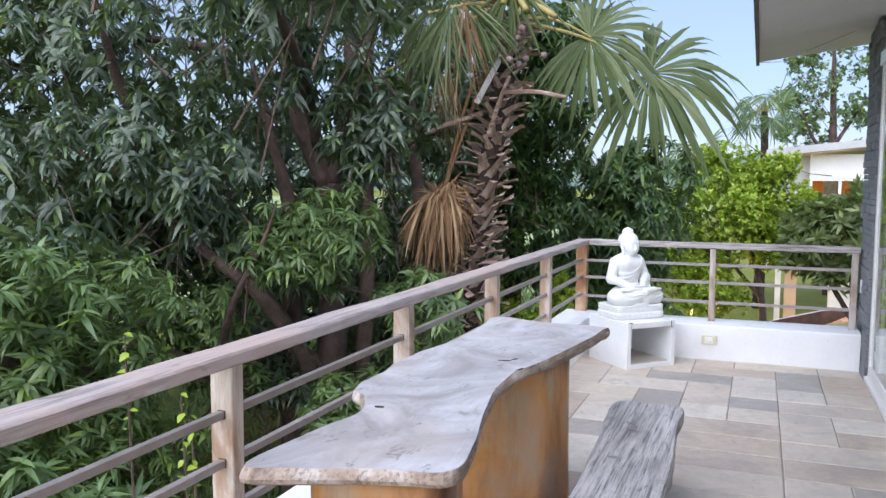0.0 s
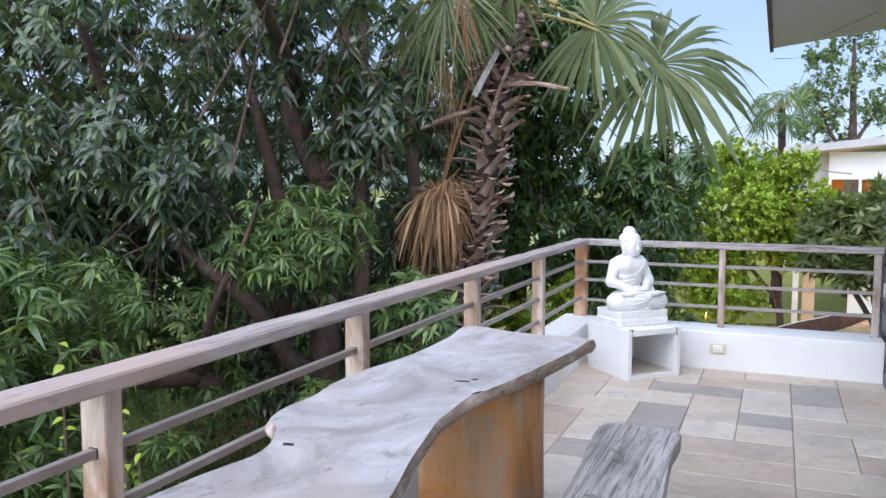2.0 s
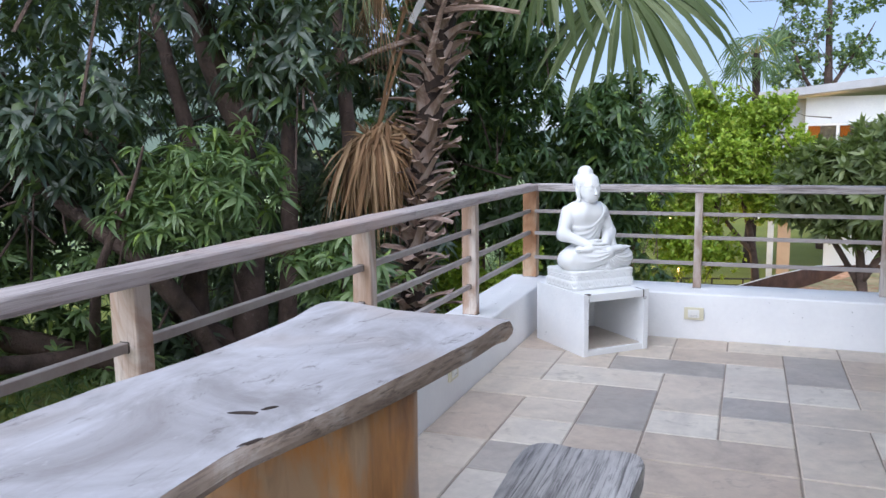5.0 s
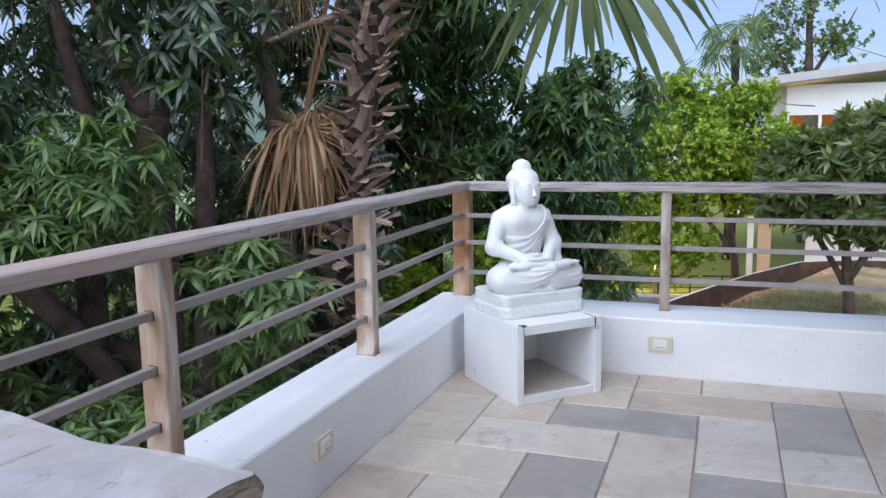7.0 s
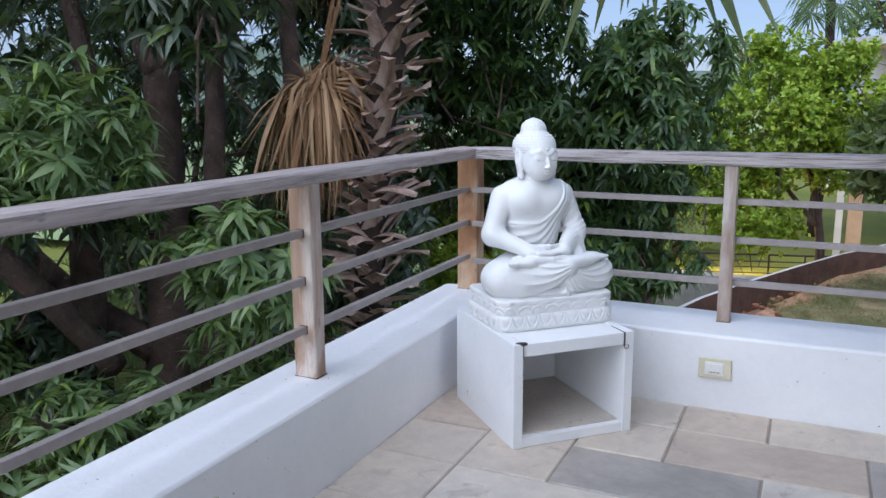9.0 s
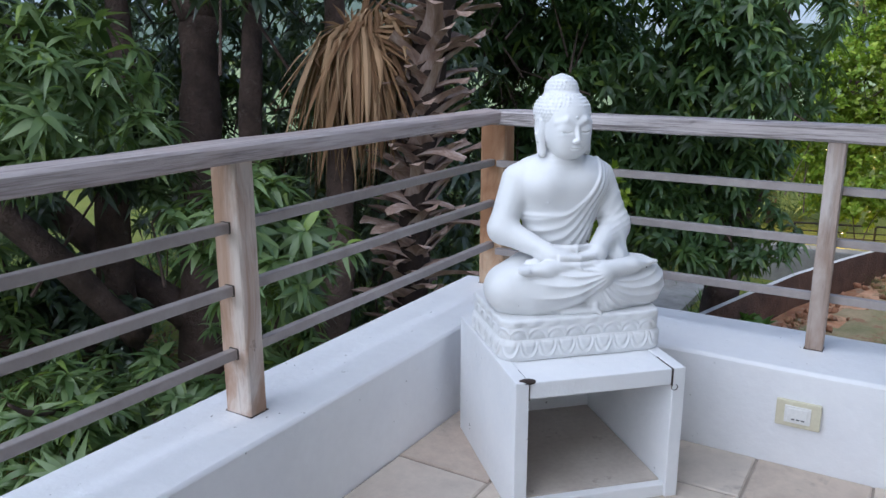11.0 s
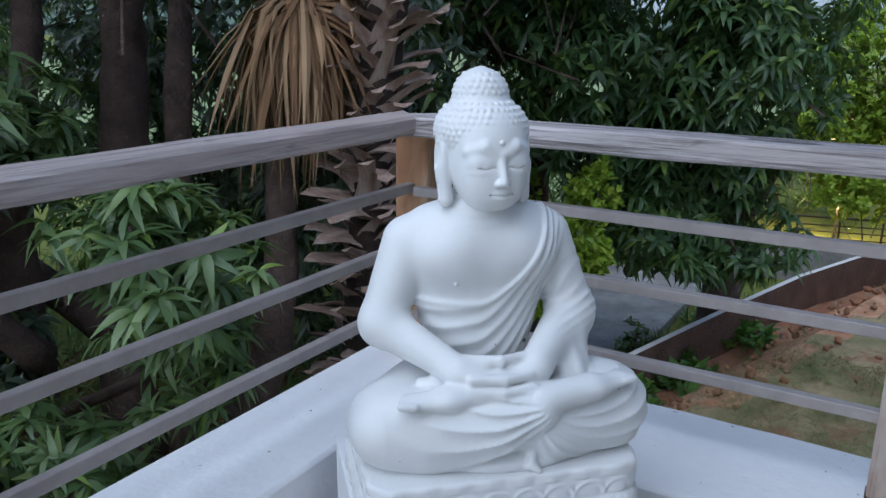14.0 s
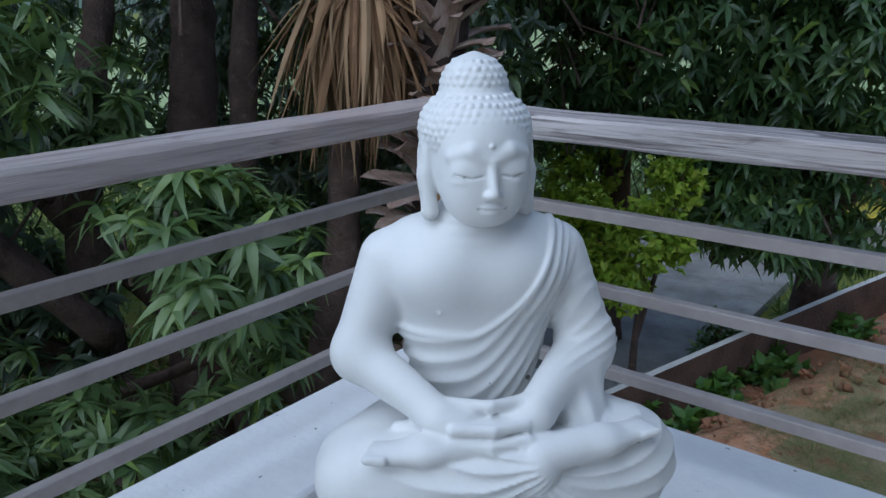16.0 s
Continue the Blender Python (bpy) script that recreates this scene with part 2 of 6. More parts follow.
M["frond_rib"] = plain("palm_rib", (0.26, 0.21, 0.07), (0.36, 0.29, 0.11), 10, 60, 0.5)
M["dead_frond"] = leafy("dead_palm_frond", [(0.2, 0.108, 0.058), (0.38, 0.225, 0.12), (0.56, 0.38, 0.225)], 0.7, through_light=0.12, spec=0.2)
M["sprout"] = leafy("sprout_leaf", [(0.2, 0.34, 0.04), (0.36, 0.48, 0.05), (0.5, 0.56, 0.06)], 0.4)
M["herb"] = leafy("garden_plant_leaf", [(0.06, 0.14, 0.03), (0.1, 0.21, 0.04), (0.17, 0.3, 0.05)], 0.45)
M["soil"] = plain("red_soil", (0.26, 0.11, 0.06), (0.44, 0.22, 0.12), 2.2, 25, 0.95, 0.9, 0.05, stain=(0.34, 0.27, 0.19), stain_at=(0.52, 0.68))
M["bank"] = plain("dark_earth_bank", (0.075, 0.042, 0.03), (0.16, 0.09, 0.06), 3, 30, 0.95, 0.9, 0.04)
M["bed"] = plain("dry_grass_ground", (0.2, 0.2, 0.085), (0.48, 0.35, 0.21), 1.6, 16, 0.95, 0.9, 0.05, stain=(0.3, 0.16, 0.09), stain_at=(0.52, 0.62))
M["cut_earth"] = plain("cut_earth", (0.48, 0.21, 0.1), (0.7, 0.43, 0.27), 4, 22, 0.95, 0.9, 0.05, stain=(0.3, 0.2, 0.1), stain_at=(0.5, 0.64))
M["lawn"] = plain("lawn", (0.13, 0.155, 0.02), (0.21, 0.22, 0.035), 0.35, 14, 0.95, 0.8, 0.06, stain=(0.17, 0.13, 0.08), stain_at=(0.6, 0.75))
M["meadow"] = plain("meadow_grass", (0.2, 0.27, 0.1), (0.36, 0.4, 0.2), 0.06, 2.0, 1.0, 0.4, 0.05)
M["slab"] = plain("weathered_concrete", (0.2, 0.19, 0.18), (0.38, 0.37, 0.35), 2, 30, 0.9, 0.6, 0.02, stain=(0.07, 0.06, 0.055))
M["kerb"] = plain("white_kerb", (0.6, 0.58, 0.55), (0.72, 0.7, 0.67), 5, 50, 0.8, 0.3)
M["house_wall"] = plain("house_paint", (0.72, 0.73, 0.75), (0.78, 0.79, 0.8), 2, 40, 0.7, 0.1)
M["house_brick"] = plain("house_pale_brick", (0.4, 0.42, 0.45), (0.52, 0.54, 0.56), 3, 40, 0.8, 0.4)
M["roof"] = plain("roof_concrete", (0.36, 0.36, 0.38), (0.46, 0.46, 0.48), 2, 40, 0.8, 0.2)
M["curtain"] = leafy("orange_curtain", [(0.7, 0.3, 0.05), (0.75, 0.34, 0.07)], 0.8, through_light=0.6, spec=0.1, passing=(0.85, 0.4, 0.06))
M["fence"] = plain("dark_fence_paint", (0.05, 0.04, 0.035), (0.09, 0.075, 0.06), 8, 50, 0.6)
M["pillar"] = plain("warm_pillar_paint", (0.36, 0.26, 0.18), (0.44, 0.32, 0.22), 4, 40, 0.7)
M["hill"] = plain("hill_scrub", (0.09, 0.13, 0.1), (0.14, 0.18, 0.13), 0.02, 0.3, 1.0, 0.1)
M["litter"] = leafy("fallen_leaf", [(0.1, 0.05, 0.025), (0.2, 0.11, 0.06), (0.28, 0.18, 0.1)], 0.8, through_light=0.05, spec=0.2)
glass, gn, gl, gb = shade("door_glass", 0.02)
gb.inputs["Transmission Weight"].default_value = 1.0
gb.inputs["Base Color"].default_value = (0.85, 0.9, 0.9, 1)
M["glass"] = glass
bulb, bn, bl, bb = shade("lamp_bulb", 0.4)
bb.inputs["Emission Color"].default_value = (1.0, 0.62, 0.2, 1)
bb.inputs["Emission Strength"].default_value = 2.0
M["bulb"] = bulb
def sandstone(name, tones, stain):
    """Honed sandstone: tone by tile, cloudy stains within."""
    m, n, l, b = shade(name, 0.5, 0, 0.45)
    info = n.new("ShaderNodeObjectInfo")
    col = ramp(n, l, info.outputs["Random"], [(0.0, tones[0]), (0.5, tones[1]), (1.0, tones[2])])
    col = blend(n, l, ramp(n, l, noise_tex(n, l, 2.6, 6, (1, 1, 1), 0.65, 0.8), [(0.34, (0.85, 0.85, 0.85)), (0.58, (0, 0, 0))]), col, stain)
    col = blend(n, l, ramp(n, l, noise_tex(n, l, 6.5, 5, (1, 1, 1), 0.6, 1.5), [(0.6, (0, 0, 0)), (0.74, (0.75, 0.75, 0.75))]), col, (0.3, 0.26, 0.22))
    col = blend(n, l, ramp(n, l, noise_tex(n, l, 1.3, 4), [(0.52, (0, 0, 0)), (0.75, (0.35, 0.35, 0.35))]), col, (0.5, 0.37, 0.3))
    fine = noise_tex(n, l, 16, 7, (1, 1, 1), 0.7)
    col = blend(n, l, ramp(n, l, fine, [(0.35, (0.22, 0.22, 0.22)), (0.6, (0, 0, 0))]), col, tuple(v * 0.55 for v in stain))
    l.new(col, b.inputs["Base Color"])
    bumped(n, l, b, fine, 0.3, 0.004)
    return m


STONES = [sandstone("beige_sandstone", [(0.61, 0.525, 0.44), (0.66, 0.575, 0.475), (0.585, 0.515, 0.445)], (0.47, 0.415, 0.36)),
          sandstone("pale_sandstone", [(0.66, 0.6, 0.515), (0.7, 0.64, 0.555), (0.63, 0.58, 0.515)], (0.53, 0.48, 0.43)),
          sandstone("brown_sandstone", [(0.54, 0.445, 0.36), (0.585, 0.49, 0.4), (0.51, 0.43, 0.36)], (0.375, 0.31, 0.26)),
          sandstone("grey_sandstone", [(0.4, 0.36, 0.325), (0.46, 0.42, 0.385), (0.42, 0.375, 0.335)], (0.3, 0.275, 0.25))]


# ---- mesh helpers ----
def solid(name, bm, material, smooth=False):
    me = bpy.data.meshes.new(name)
    bmesh.ops.recalc_face_normals(bm, faces=bm.faces)
    bm.to_mesh(me)
    bm.free()
    me.materials.append(material)
    if smooth:
        me.shade_smooth()
    return new(name, me)


def thing(name, at, label, category, group="", kind=""):
    root = new(name)
    root.location = at
    return tagged(root, label, category, group, kind)


def part(name, bm, material, parent, label="", smooth=False):
    """One mesh under a thing or a part; bm is in world places."""
    ob = solid(name, bm, material, smooth)
    base = Vector(parent.location)
    if parent.parent:
        base = base + Vector(parent.parent.location)
    ob.data.transform(Matrix.Translation(-base))
    ob.parent = parent
    return tagged(ob, label)


def structure(name, bm, material, label, category, smooth=False):
    return tagged(solid(name, bm, material, smooth), label, category, kind="structure")


def box(lo, hi, bevel=0.0, bm=None, turn=None):
    b = bmesh.new()
    bmesh.ops.create_cube(b, size=1)
    for v in b.verts:
        v.co = Vector([lo[i] + (v.co[i] + 0.5) * (hi[i] - lo[i]) for i in range(3)])
    if bevel:
        bmesh.ops.bevel(b, geom=b.edges[:], offset=bevel, segments=2, affect="EDGES", profile=0.6)
    if turn:
        bmesh.ops.transform(b, matrix=turn, verts=b.verts)
    if bm is None:
        return b
    me = bpy.data.meshes.new("joined")
    b.to_mesh(me)
    b.free()
    bm.from_mesh(me)
    bpy.data.meshes.remove(me)
    return bm


def beam(p0, p1, half_w, half_h, segs=24, amp=0.0015, seed=0, cut0=0.0, cut1=0.0, bevel=0.006, side=None):
    """A worn beam from p0 to p1: rounded corners, slight waviness, ends cut at a slant (cut: metres by which the left side runs longer)."""
    p0, p1 = Vector(p0), Vector(p1)
    along = (p1 - p0).normalized()
    across = side or along.cross(Vector((0, 0, 1))).normalized()
    up = across.cross(along).normalized()
    c = bevel
    ring = [(-half_w, -half_h + c), (-half_w, half_h - c), (-half_w + c, half_h), (half_w - c, half_h), (half_w, half_h - c), (half_w, -half_h + c), (half_w - c, -half_h), (-half_w + c, -half_h)]
    b = bmesh.new()
    rows = []
    for i in range(segs + 1):
        f = i / segs
        row = []
        for j, (a, h) in enumerate(ring):
            q = p0.lerp(p1, f) + across * a + up * h
            end = cut0 if i == 0 else cut1 if i == segs else 0.0
            q = q + along * (end * a / half_w)
            w = noise.noise(q * 3.1 + Vector((seed, 0, j))) * amp + noise.noise(q * 14 + Vector((0, seed, j))) * amp * 0.5
            row.append(b.verts.new(q + (across * (1 if a > 0 else -1) + up * (1 if h > 0 else -1)) * w))
        rows.append(row)
    for r0, r1 in zip(rows, rows[1:]):
        for j in range(8):
            b.faces.new((r0[j], r0[(j + 1) % 8], r1[(j + 1) % 8], r1[j]))
    b.faces.new(rows[0])
    b.faces.new(list(reversed(rows[-1])))
    return b


def tube(points, radii, sides=8, bm=None, wobble=0.0, seed=0):
    """A tapering limb through points."""
    b = bm or bmesh.new()
    pts = [Vector(p) for p in points]
    rows = []
    for i, (p, r) in enumerate(zip(pts, radii)):
        d = (pts[min(i + 1, len(pts) - 1)] - pts[max(i - 1, 0)]).normalized()
        a = d.cross(Vector((0.31, 0.9, 0.22))).normalized()
        c = d.cross(a)
        row = []
        for k in range(sides):
            t = 2 * math.pi * k / sides
            s = 1 + wobble * noise.noise(Vector((math.cos(t) * 1.5, math.sin(t) * 1.5, i * 0.7 + seed)))
            row.append(b.verts.new(p + (a * math.cos(t) + c * math.sin(t)) * r * s))
        rows.append(row)
    for r0, r1 in zip(rows, rows[1:]):
        for k in range(sides):
            b.faces.new((r0[k], r0[(k + 1) % sides], r1[(k + 1) % sides], r1[k]))
    b.faces.new(list(reversed(rows[0])))
    b.faces.new(rows[-1])
    return b


def smooth_path(points, radii, steps=5):
    """Points between given points, on a flowing line."""
    P = [Vector(p) for p in points]
    out, rad = [], []
    for i in range(len(P) - 1):
        a, b, c, d = P[max(i - 1, 0)], P[i], P[i + 1], P[min(i + 2, len(P) - 1)]
        for s in range(steps):
            t = s / steps
            out.append(0.5 * (2 * b + (c - a) * t + (2 * a - 5 * b + 4 * c - d) * t * t + (3 * b - a - 3 * c + d) * t ** 3))
            rad.append(radii[i] + (radii[i + 1] - radii[i]) * t)
    return out + [P[-1]], rad + [radii[-1]]


def limb(points, radii, sides=9, bm=None, wobble=0.25, seed=0):
    return tube(*smooth_path(points, radii), sides=sides, bm=bm, wobble=wobble, seed=seed)


def arrays_mesh(name, V, F, material):
    """A mesh from numpy vertices (n,3) and quads (m,4)."""
    me = bpy.data.meshes.new(name)
    V, F = np.asarray(V, dtype=np.float32), np.asarray(F, dtype=np.int32)
    me.vertices.add(len(V))
    me.vertices.foreach_set("co", V.ravel())
    me.loops.add(F.size)
    me.loops.foreach_set("vertex_index", F.ravel())
    me.polygons.add(len(F))
    me.polygons.foreach_set("loop_start", np.arange(0, F.size, 4, dtype=np.int32))
    me.update(calc_edges=True)
    me.validate()
    me.materials.append(material)
    me.shade_smooth()
    return me


def slab(outline, z0, z1, amp=0.0, seed=0, rounding=0.012):
    """A thick plate with a flowing outline; rounded, uneven rim."""
    b = bmesh.new()
    n = len(outline)
    cx, cy = sum(p[0] for p in outline) / n, sum(p[1] for p in outline) / n
    rings = []
    for inset, z in ((rounding * 2.2, z0), (0.0, z0 + rounding), (-rounding * 0.3, (z0 + z1) / 2), (0.0, z1 - rounding), (rounding * 0.8, z1)):
        ring = []
        for k, (x, y) in enumerate(outline):
            d = Vector((x - cx, y - cy, 0)).normalized()
            w = noise.noise(Vector((x * 9, y * 9, z * 14 + seed))) * amp
            ring.append(b.verts.new((x - d.x * (inset + w), y - d.y * (inset + w), z + (noise.noise(Vector((x * 4, y * 4, seed))) * amp * 0.6 if z > z0 else 0))))
        rings.append(ring)
    for r0, r1 in zip(rings, rings[1:]):
        for k in range(n):
            b.faces.new((r0[k], r0[(k + 1) % n], r1[(k + 1) % n], r1[k]))
    b.faces.new(list(reversed(rings[0])))
    b.faces.new(rings[-1])
    return b


def closed_curve(points, steps=6):
    """A smooth closed outline through a few corners."""
    P = [Vector((*p, 0)) for p in points]
    out = []
    n = len(P)
    for i in range(n):
        a, b, c, d = P[i - 1], P[i], P[(i + 1) % n], P[(i + 2) % n]
        for s in range(steps):
            t = s / steps
            q = 0.5 * (2 * b + (c - a) * t + (2 * a - 5 * b + 4 * c - d) * t * t + (3 * b - a - 3 * c + d) * t ** 3)
            out.append((q.x, q.y))
    return out


# ---- terrace ----
structure("floor", box((-1.31, -2.4, -0.25), (0.9, 8.2, -0.006)), M["grout"], "grey grout bed under the terrace tiles", "floor")
structure("terrace_edge", box((-1.6, -2.4, -2.9), (-1.3, 8.19, -0.26)), M["plaster"], "white plastered edge wall below the terrace", "wall")
structure("terrace_end", box((-1.6, 8.2, -2.9), (5.0, 8.58, -0.02)), M["plaster"], "white plastered end wall below the terrace", "wall")


def parapet(name, a, b, axis):
    """Low plastered wall with a softly rounded, sloping top."""
    bm = bmesh.new()
    prof = [(0.0, -0.02), (0.0, 0.1), (0.0, 0.2), (0.0, 0.287), (0.0025, 0.294), (0.009, 0.2968), (0.15, 0.302), (0.26, 0.2995), (0.28, 0.298), (0.289, 0.29), (0.29, 0.28), (0.29, -0.26)]
    count = len(prof)
    rows = []
    for i in range(91):
        row = []
        for d, z in prof:
            q = a + (b - a) * i / 90
            p = Vector((-1.31 - d, q, z)) if axis == "y" else Vector((q, 8.195 + d * 1.3, z))
            w = noise.noise(p * 2.3) * 0.004 + noise.noise(p * 9) * 0.0015
            row.append(bm.verts.new(p + Vector((w, w, w * 0.5))))
        rows.append(row)
    for r0, r1 in zip(rows, rows[1:]):
        for j in range(count - 1):
            bm.faces.new((r0[j], r0[j + 1], r1[j + 1], r1[j]))
    bm.faces.new(rows[0])
    bm.faces.new(rows[-1])
    ob = structure(name, bm, M["plaster"], "low white plastered parapet with a softened edge", "parapet", True)
    # crisp arrises along the length, and at the ends
    for e in ob.data.edges:
        v0, v1 = e.vertices
        if v0 // count == v1 // count:
            e.use_edge_sharp = v0 // count in (0, 90)
        else:
            e.use_edge_sharp = v0 % count in (3, 5, 8)
    return ob


parapet("parapet_west", -2.4, 8.57, "y")
parapet("parapet_north", -1.33, 0.86, "x")


# ---- railings ----
def wooden_post(at, half_x, half_y, z0, z1, material, parent, seed):
    b = beam((at[0], at[1], z0), (at[0], at[1], z1), half_x, half_y, 10, 0.0016, seed, bevel=0.004, side=Vector((1, 0, 0)))
    post = part("post", b, material, parent)
    # dark strip for the rotten foot, with the shadow line painted in
    part("base_gap", box((at[0] - half_x - 0.002, at[1] - half_y - 0.002, z0), (at[0] + half_x + 0.0015, at[1] + half_y + 0.002, 0.3028)), M["dark_gap"], post, "dark rotten foot and painted shadow line of the post")
    return post


west = thing("railing", (-1.445, 4.0, 0.29), "weathered wooden railing with grey metal bars on the long parapet", "railing")
part("handrail", beam((-1.41, -2.3, 0.984), (-1.41, 8.425, 0.957), 0.058, 0.0215, 110, 0.003, 3, cut1=-0.058), M["rail_y"], west, "greyish weathered plank handrail", False)
POST_Y = [8.53, 7.183, 5.845, 4.525, 3.195, 1.88, 0.55, -0.78]
for i, y in enumerate(POST_Y):
    wooden_post((-1.447, y), 0.05 if i == 0 else 0.042, 0.042 if i == 0 else 0.029, 0.294, 0.945 if i else 0.938, M["post"] if i else M["corner_post"], west, i * 3.7)
for z in (0.778, 0.624, 0.463):
    part("bar", beam((-1.447, -2.3, z), (-1.447, 8.51, z), 0.0125, 0.0125, 40, 0.0006, z, bevel=0.002), M["bar"], west, "grey-brown painted square bar")
    for y in POST_Y[1:]:
        for s in (-1, 1):
            part("bar_socket", beam((-1.447, y + s * 0.0292, z), (-1.447, y + s * 0.0322, z), 0.0145, 0.0145, 1, 0, bevel=0.002), M["fence"], west)

north = thing("railing", (0.0, 8.42, 0.29), "weathered wooden railing with slim posts on the short parapet", "railing")
part("handrail", beam((-1.41, 8.425, 0.953), (0.85, 8.425, 0.953), 0.06, 0.024, 40, 0.0028, 9, cut0=-0.06), M["rail_x"], north, "greyish cracked plank handrail")
for i, x in enumerate((-0.281, 0.815)):
    wooden_post((x, 8.4), 0.025, 0.022, 0.294, 0.929, M["post_thin"], north, 40 + i)
for z in (0.785, 0.63, 0.457):
    part("bar", beam((-1.39, 8.425, z), (0.84, 8.425, z), 0.0125, 0.012, 16, 0.0006, z, bevel=0.002), M["bar"], north, "grey-brown painted square bar")


# ---- switch plates on the parapets ----
def switch_plate(m, label):
    root = thing("switch_plate", (0, 0, 0), label, "switch")
    part("cover", box((-0.06, -0.008, -0.04), (0.06, 0.004, 0.04), 0.004), M["ivory"], root)
    part("insert", box((-0.036, -0.0115, -0.026), (0.034, -0.006, 0.026), 0.002), M["white_plastic"], root, "white insert")
    part("rocker", box((-0.028, -0.0145, -0.018), (0.026, -0.0105, 0.02), 0.002), M["white_plastic"], root, "white rocker")
    for i in range(3):
        part("slot", box((-0.016 + i * 0.013, -0.0155, -0.014), (-0.007 + i * 0.013, -0.0135, -0.011)), M["black_slot"], root, "dark slot")
    root.matrix_basis = m
    return root


switch_plate(pose(-0.283, 8.188, 0.167, 0, 0, 0), "yellowed ivory switch plate set in the white parapet")
switch_plate(pose(-1.303, 6.487, 0.168, 0, 0, 90), "yellowed ivory switch plate set in the long parapet")

# ---- pedestal: an open painted box turned towards the terrace ----
PED = pose(-0.886, 7.88, 0.0, 0, 0, 45)
W, D, HT, TH = 0.235, 0.268, 0.376, 0.036
ped = thing("pedestal_box", (0, 0, 0), "chipped white painted wooden box stand, open in front", "pedestal")
part("side_board", box((-W, -D, 0.0), (-W + TH, D, HT), 0.003), M["pedestal"], ped)
part("side_board", box((W - TH, -D, 0.0), (W, D, HT), 0.003), M["pedestal"], ped)
part("top_board", box((-W + TH + 0.001, -D + 0.004, HT - TH - 0.012), (W - TH - 0.001, D, HT - 0.002), 0.004), M["pedestal"], ped)
part("bottom_board", box((-W + TH + 0.001, -D + 0.006, 0.0), (W - TH - 0.001, D, 0.036), 0.003), M["pedestal"], ped)
part("back_board", box((-W + TH + 0.001, D - 0.02, 0.037), (W - TH - 0.001, D - 0.001, HT - TH - 0.013)), M["pedestal"], ped)
part("floor_board", box((-W + TH + 0.004, -D + 0.03, 0.0362), (W - TH - 0.004, D - 0.022, 0.041)), M["bare_board"], ped, "dusty bare inner board")
chip = bmesh.new()
bmesh.ops.create_icosphere(chip, subdivisions=2, radius=0.016)
for v in chip.verts:
    v.co = Vector((-W + 0.034 + v.co.x * 1.7 + noise.noise(v.co * 90) * 0.004, -D + 0.014 + v.co.y * 1.0, HT - 0.003 + v.co.z * 0.35))
part("broken_corner", chip, M["dark_gap"], ped, "dark broken corner")
for x in (-W + TH, W - TH):
    part("seam", box((x - 0.0009, -D - 0.0006, HT - 0.05), (x + 0.0009, -D + 0.09, HT - 0.0012)), M["dark_gap"], ped, "dark open seam")
hook = tube([(W - TH + 0.004 + 0.009 * math.sin(a), -D - 0.004, HT - 0.052 + 0.008 * math.cos(a)) for a in np.linspace(0.5, 5.4, 12)], [0.0012] * 12, 5)
part("wire_hook", hook, M["dark_gap"], ped, "bent wire")
ped.matrix_basis = PED


# ---- statue: one carved body, built as fields of blended solids and meshed ----
def smin(a, b, k):
    t = np.clip(0.5 + 0.5 * (b - a) / k, 0, 1)
    return b * (1 - t) + a * t - k * t * (1 - t)


def soft(x, a, b):
    t = np.clip((x - a) / (b - a), 0, 1)
    return t * t * (3 - 2 * t)


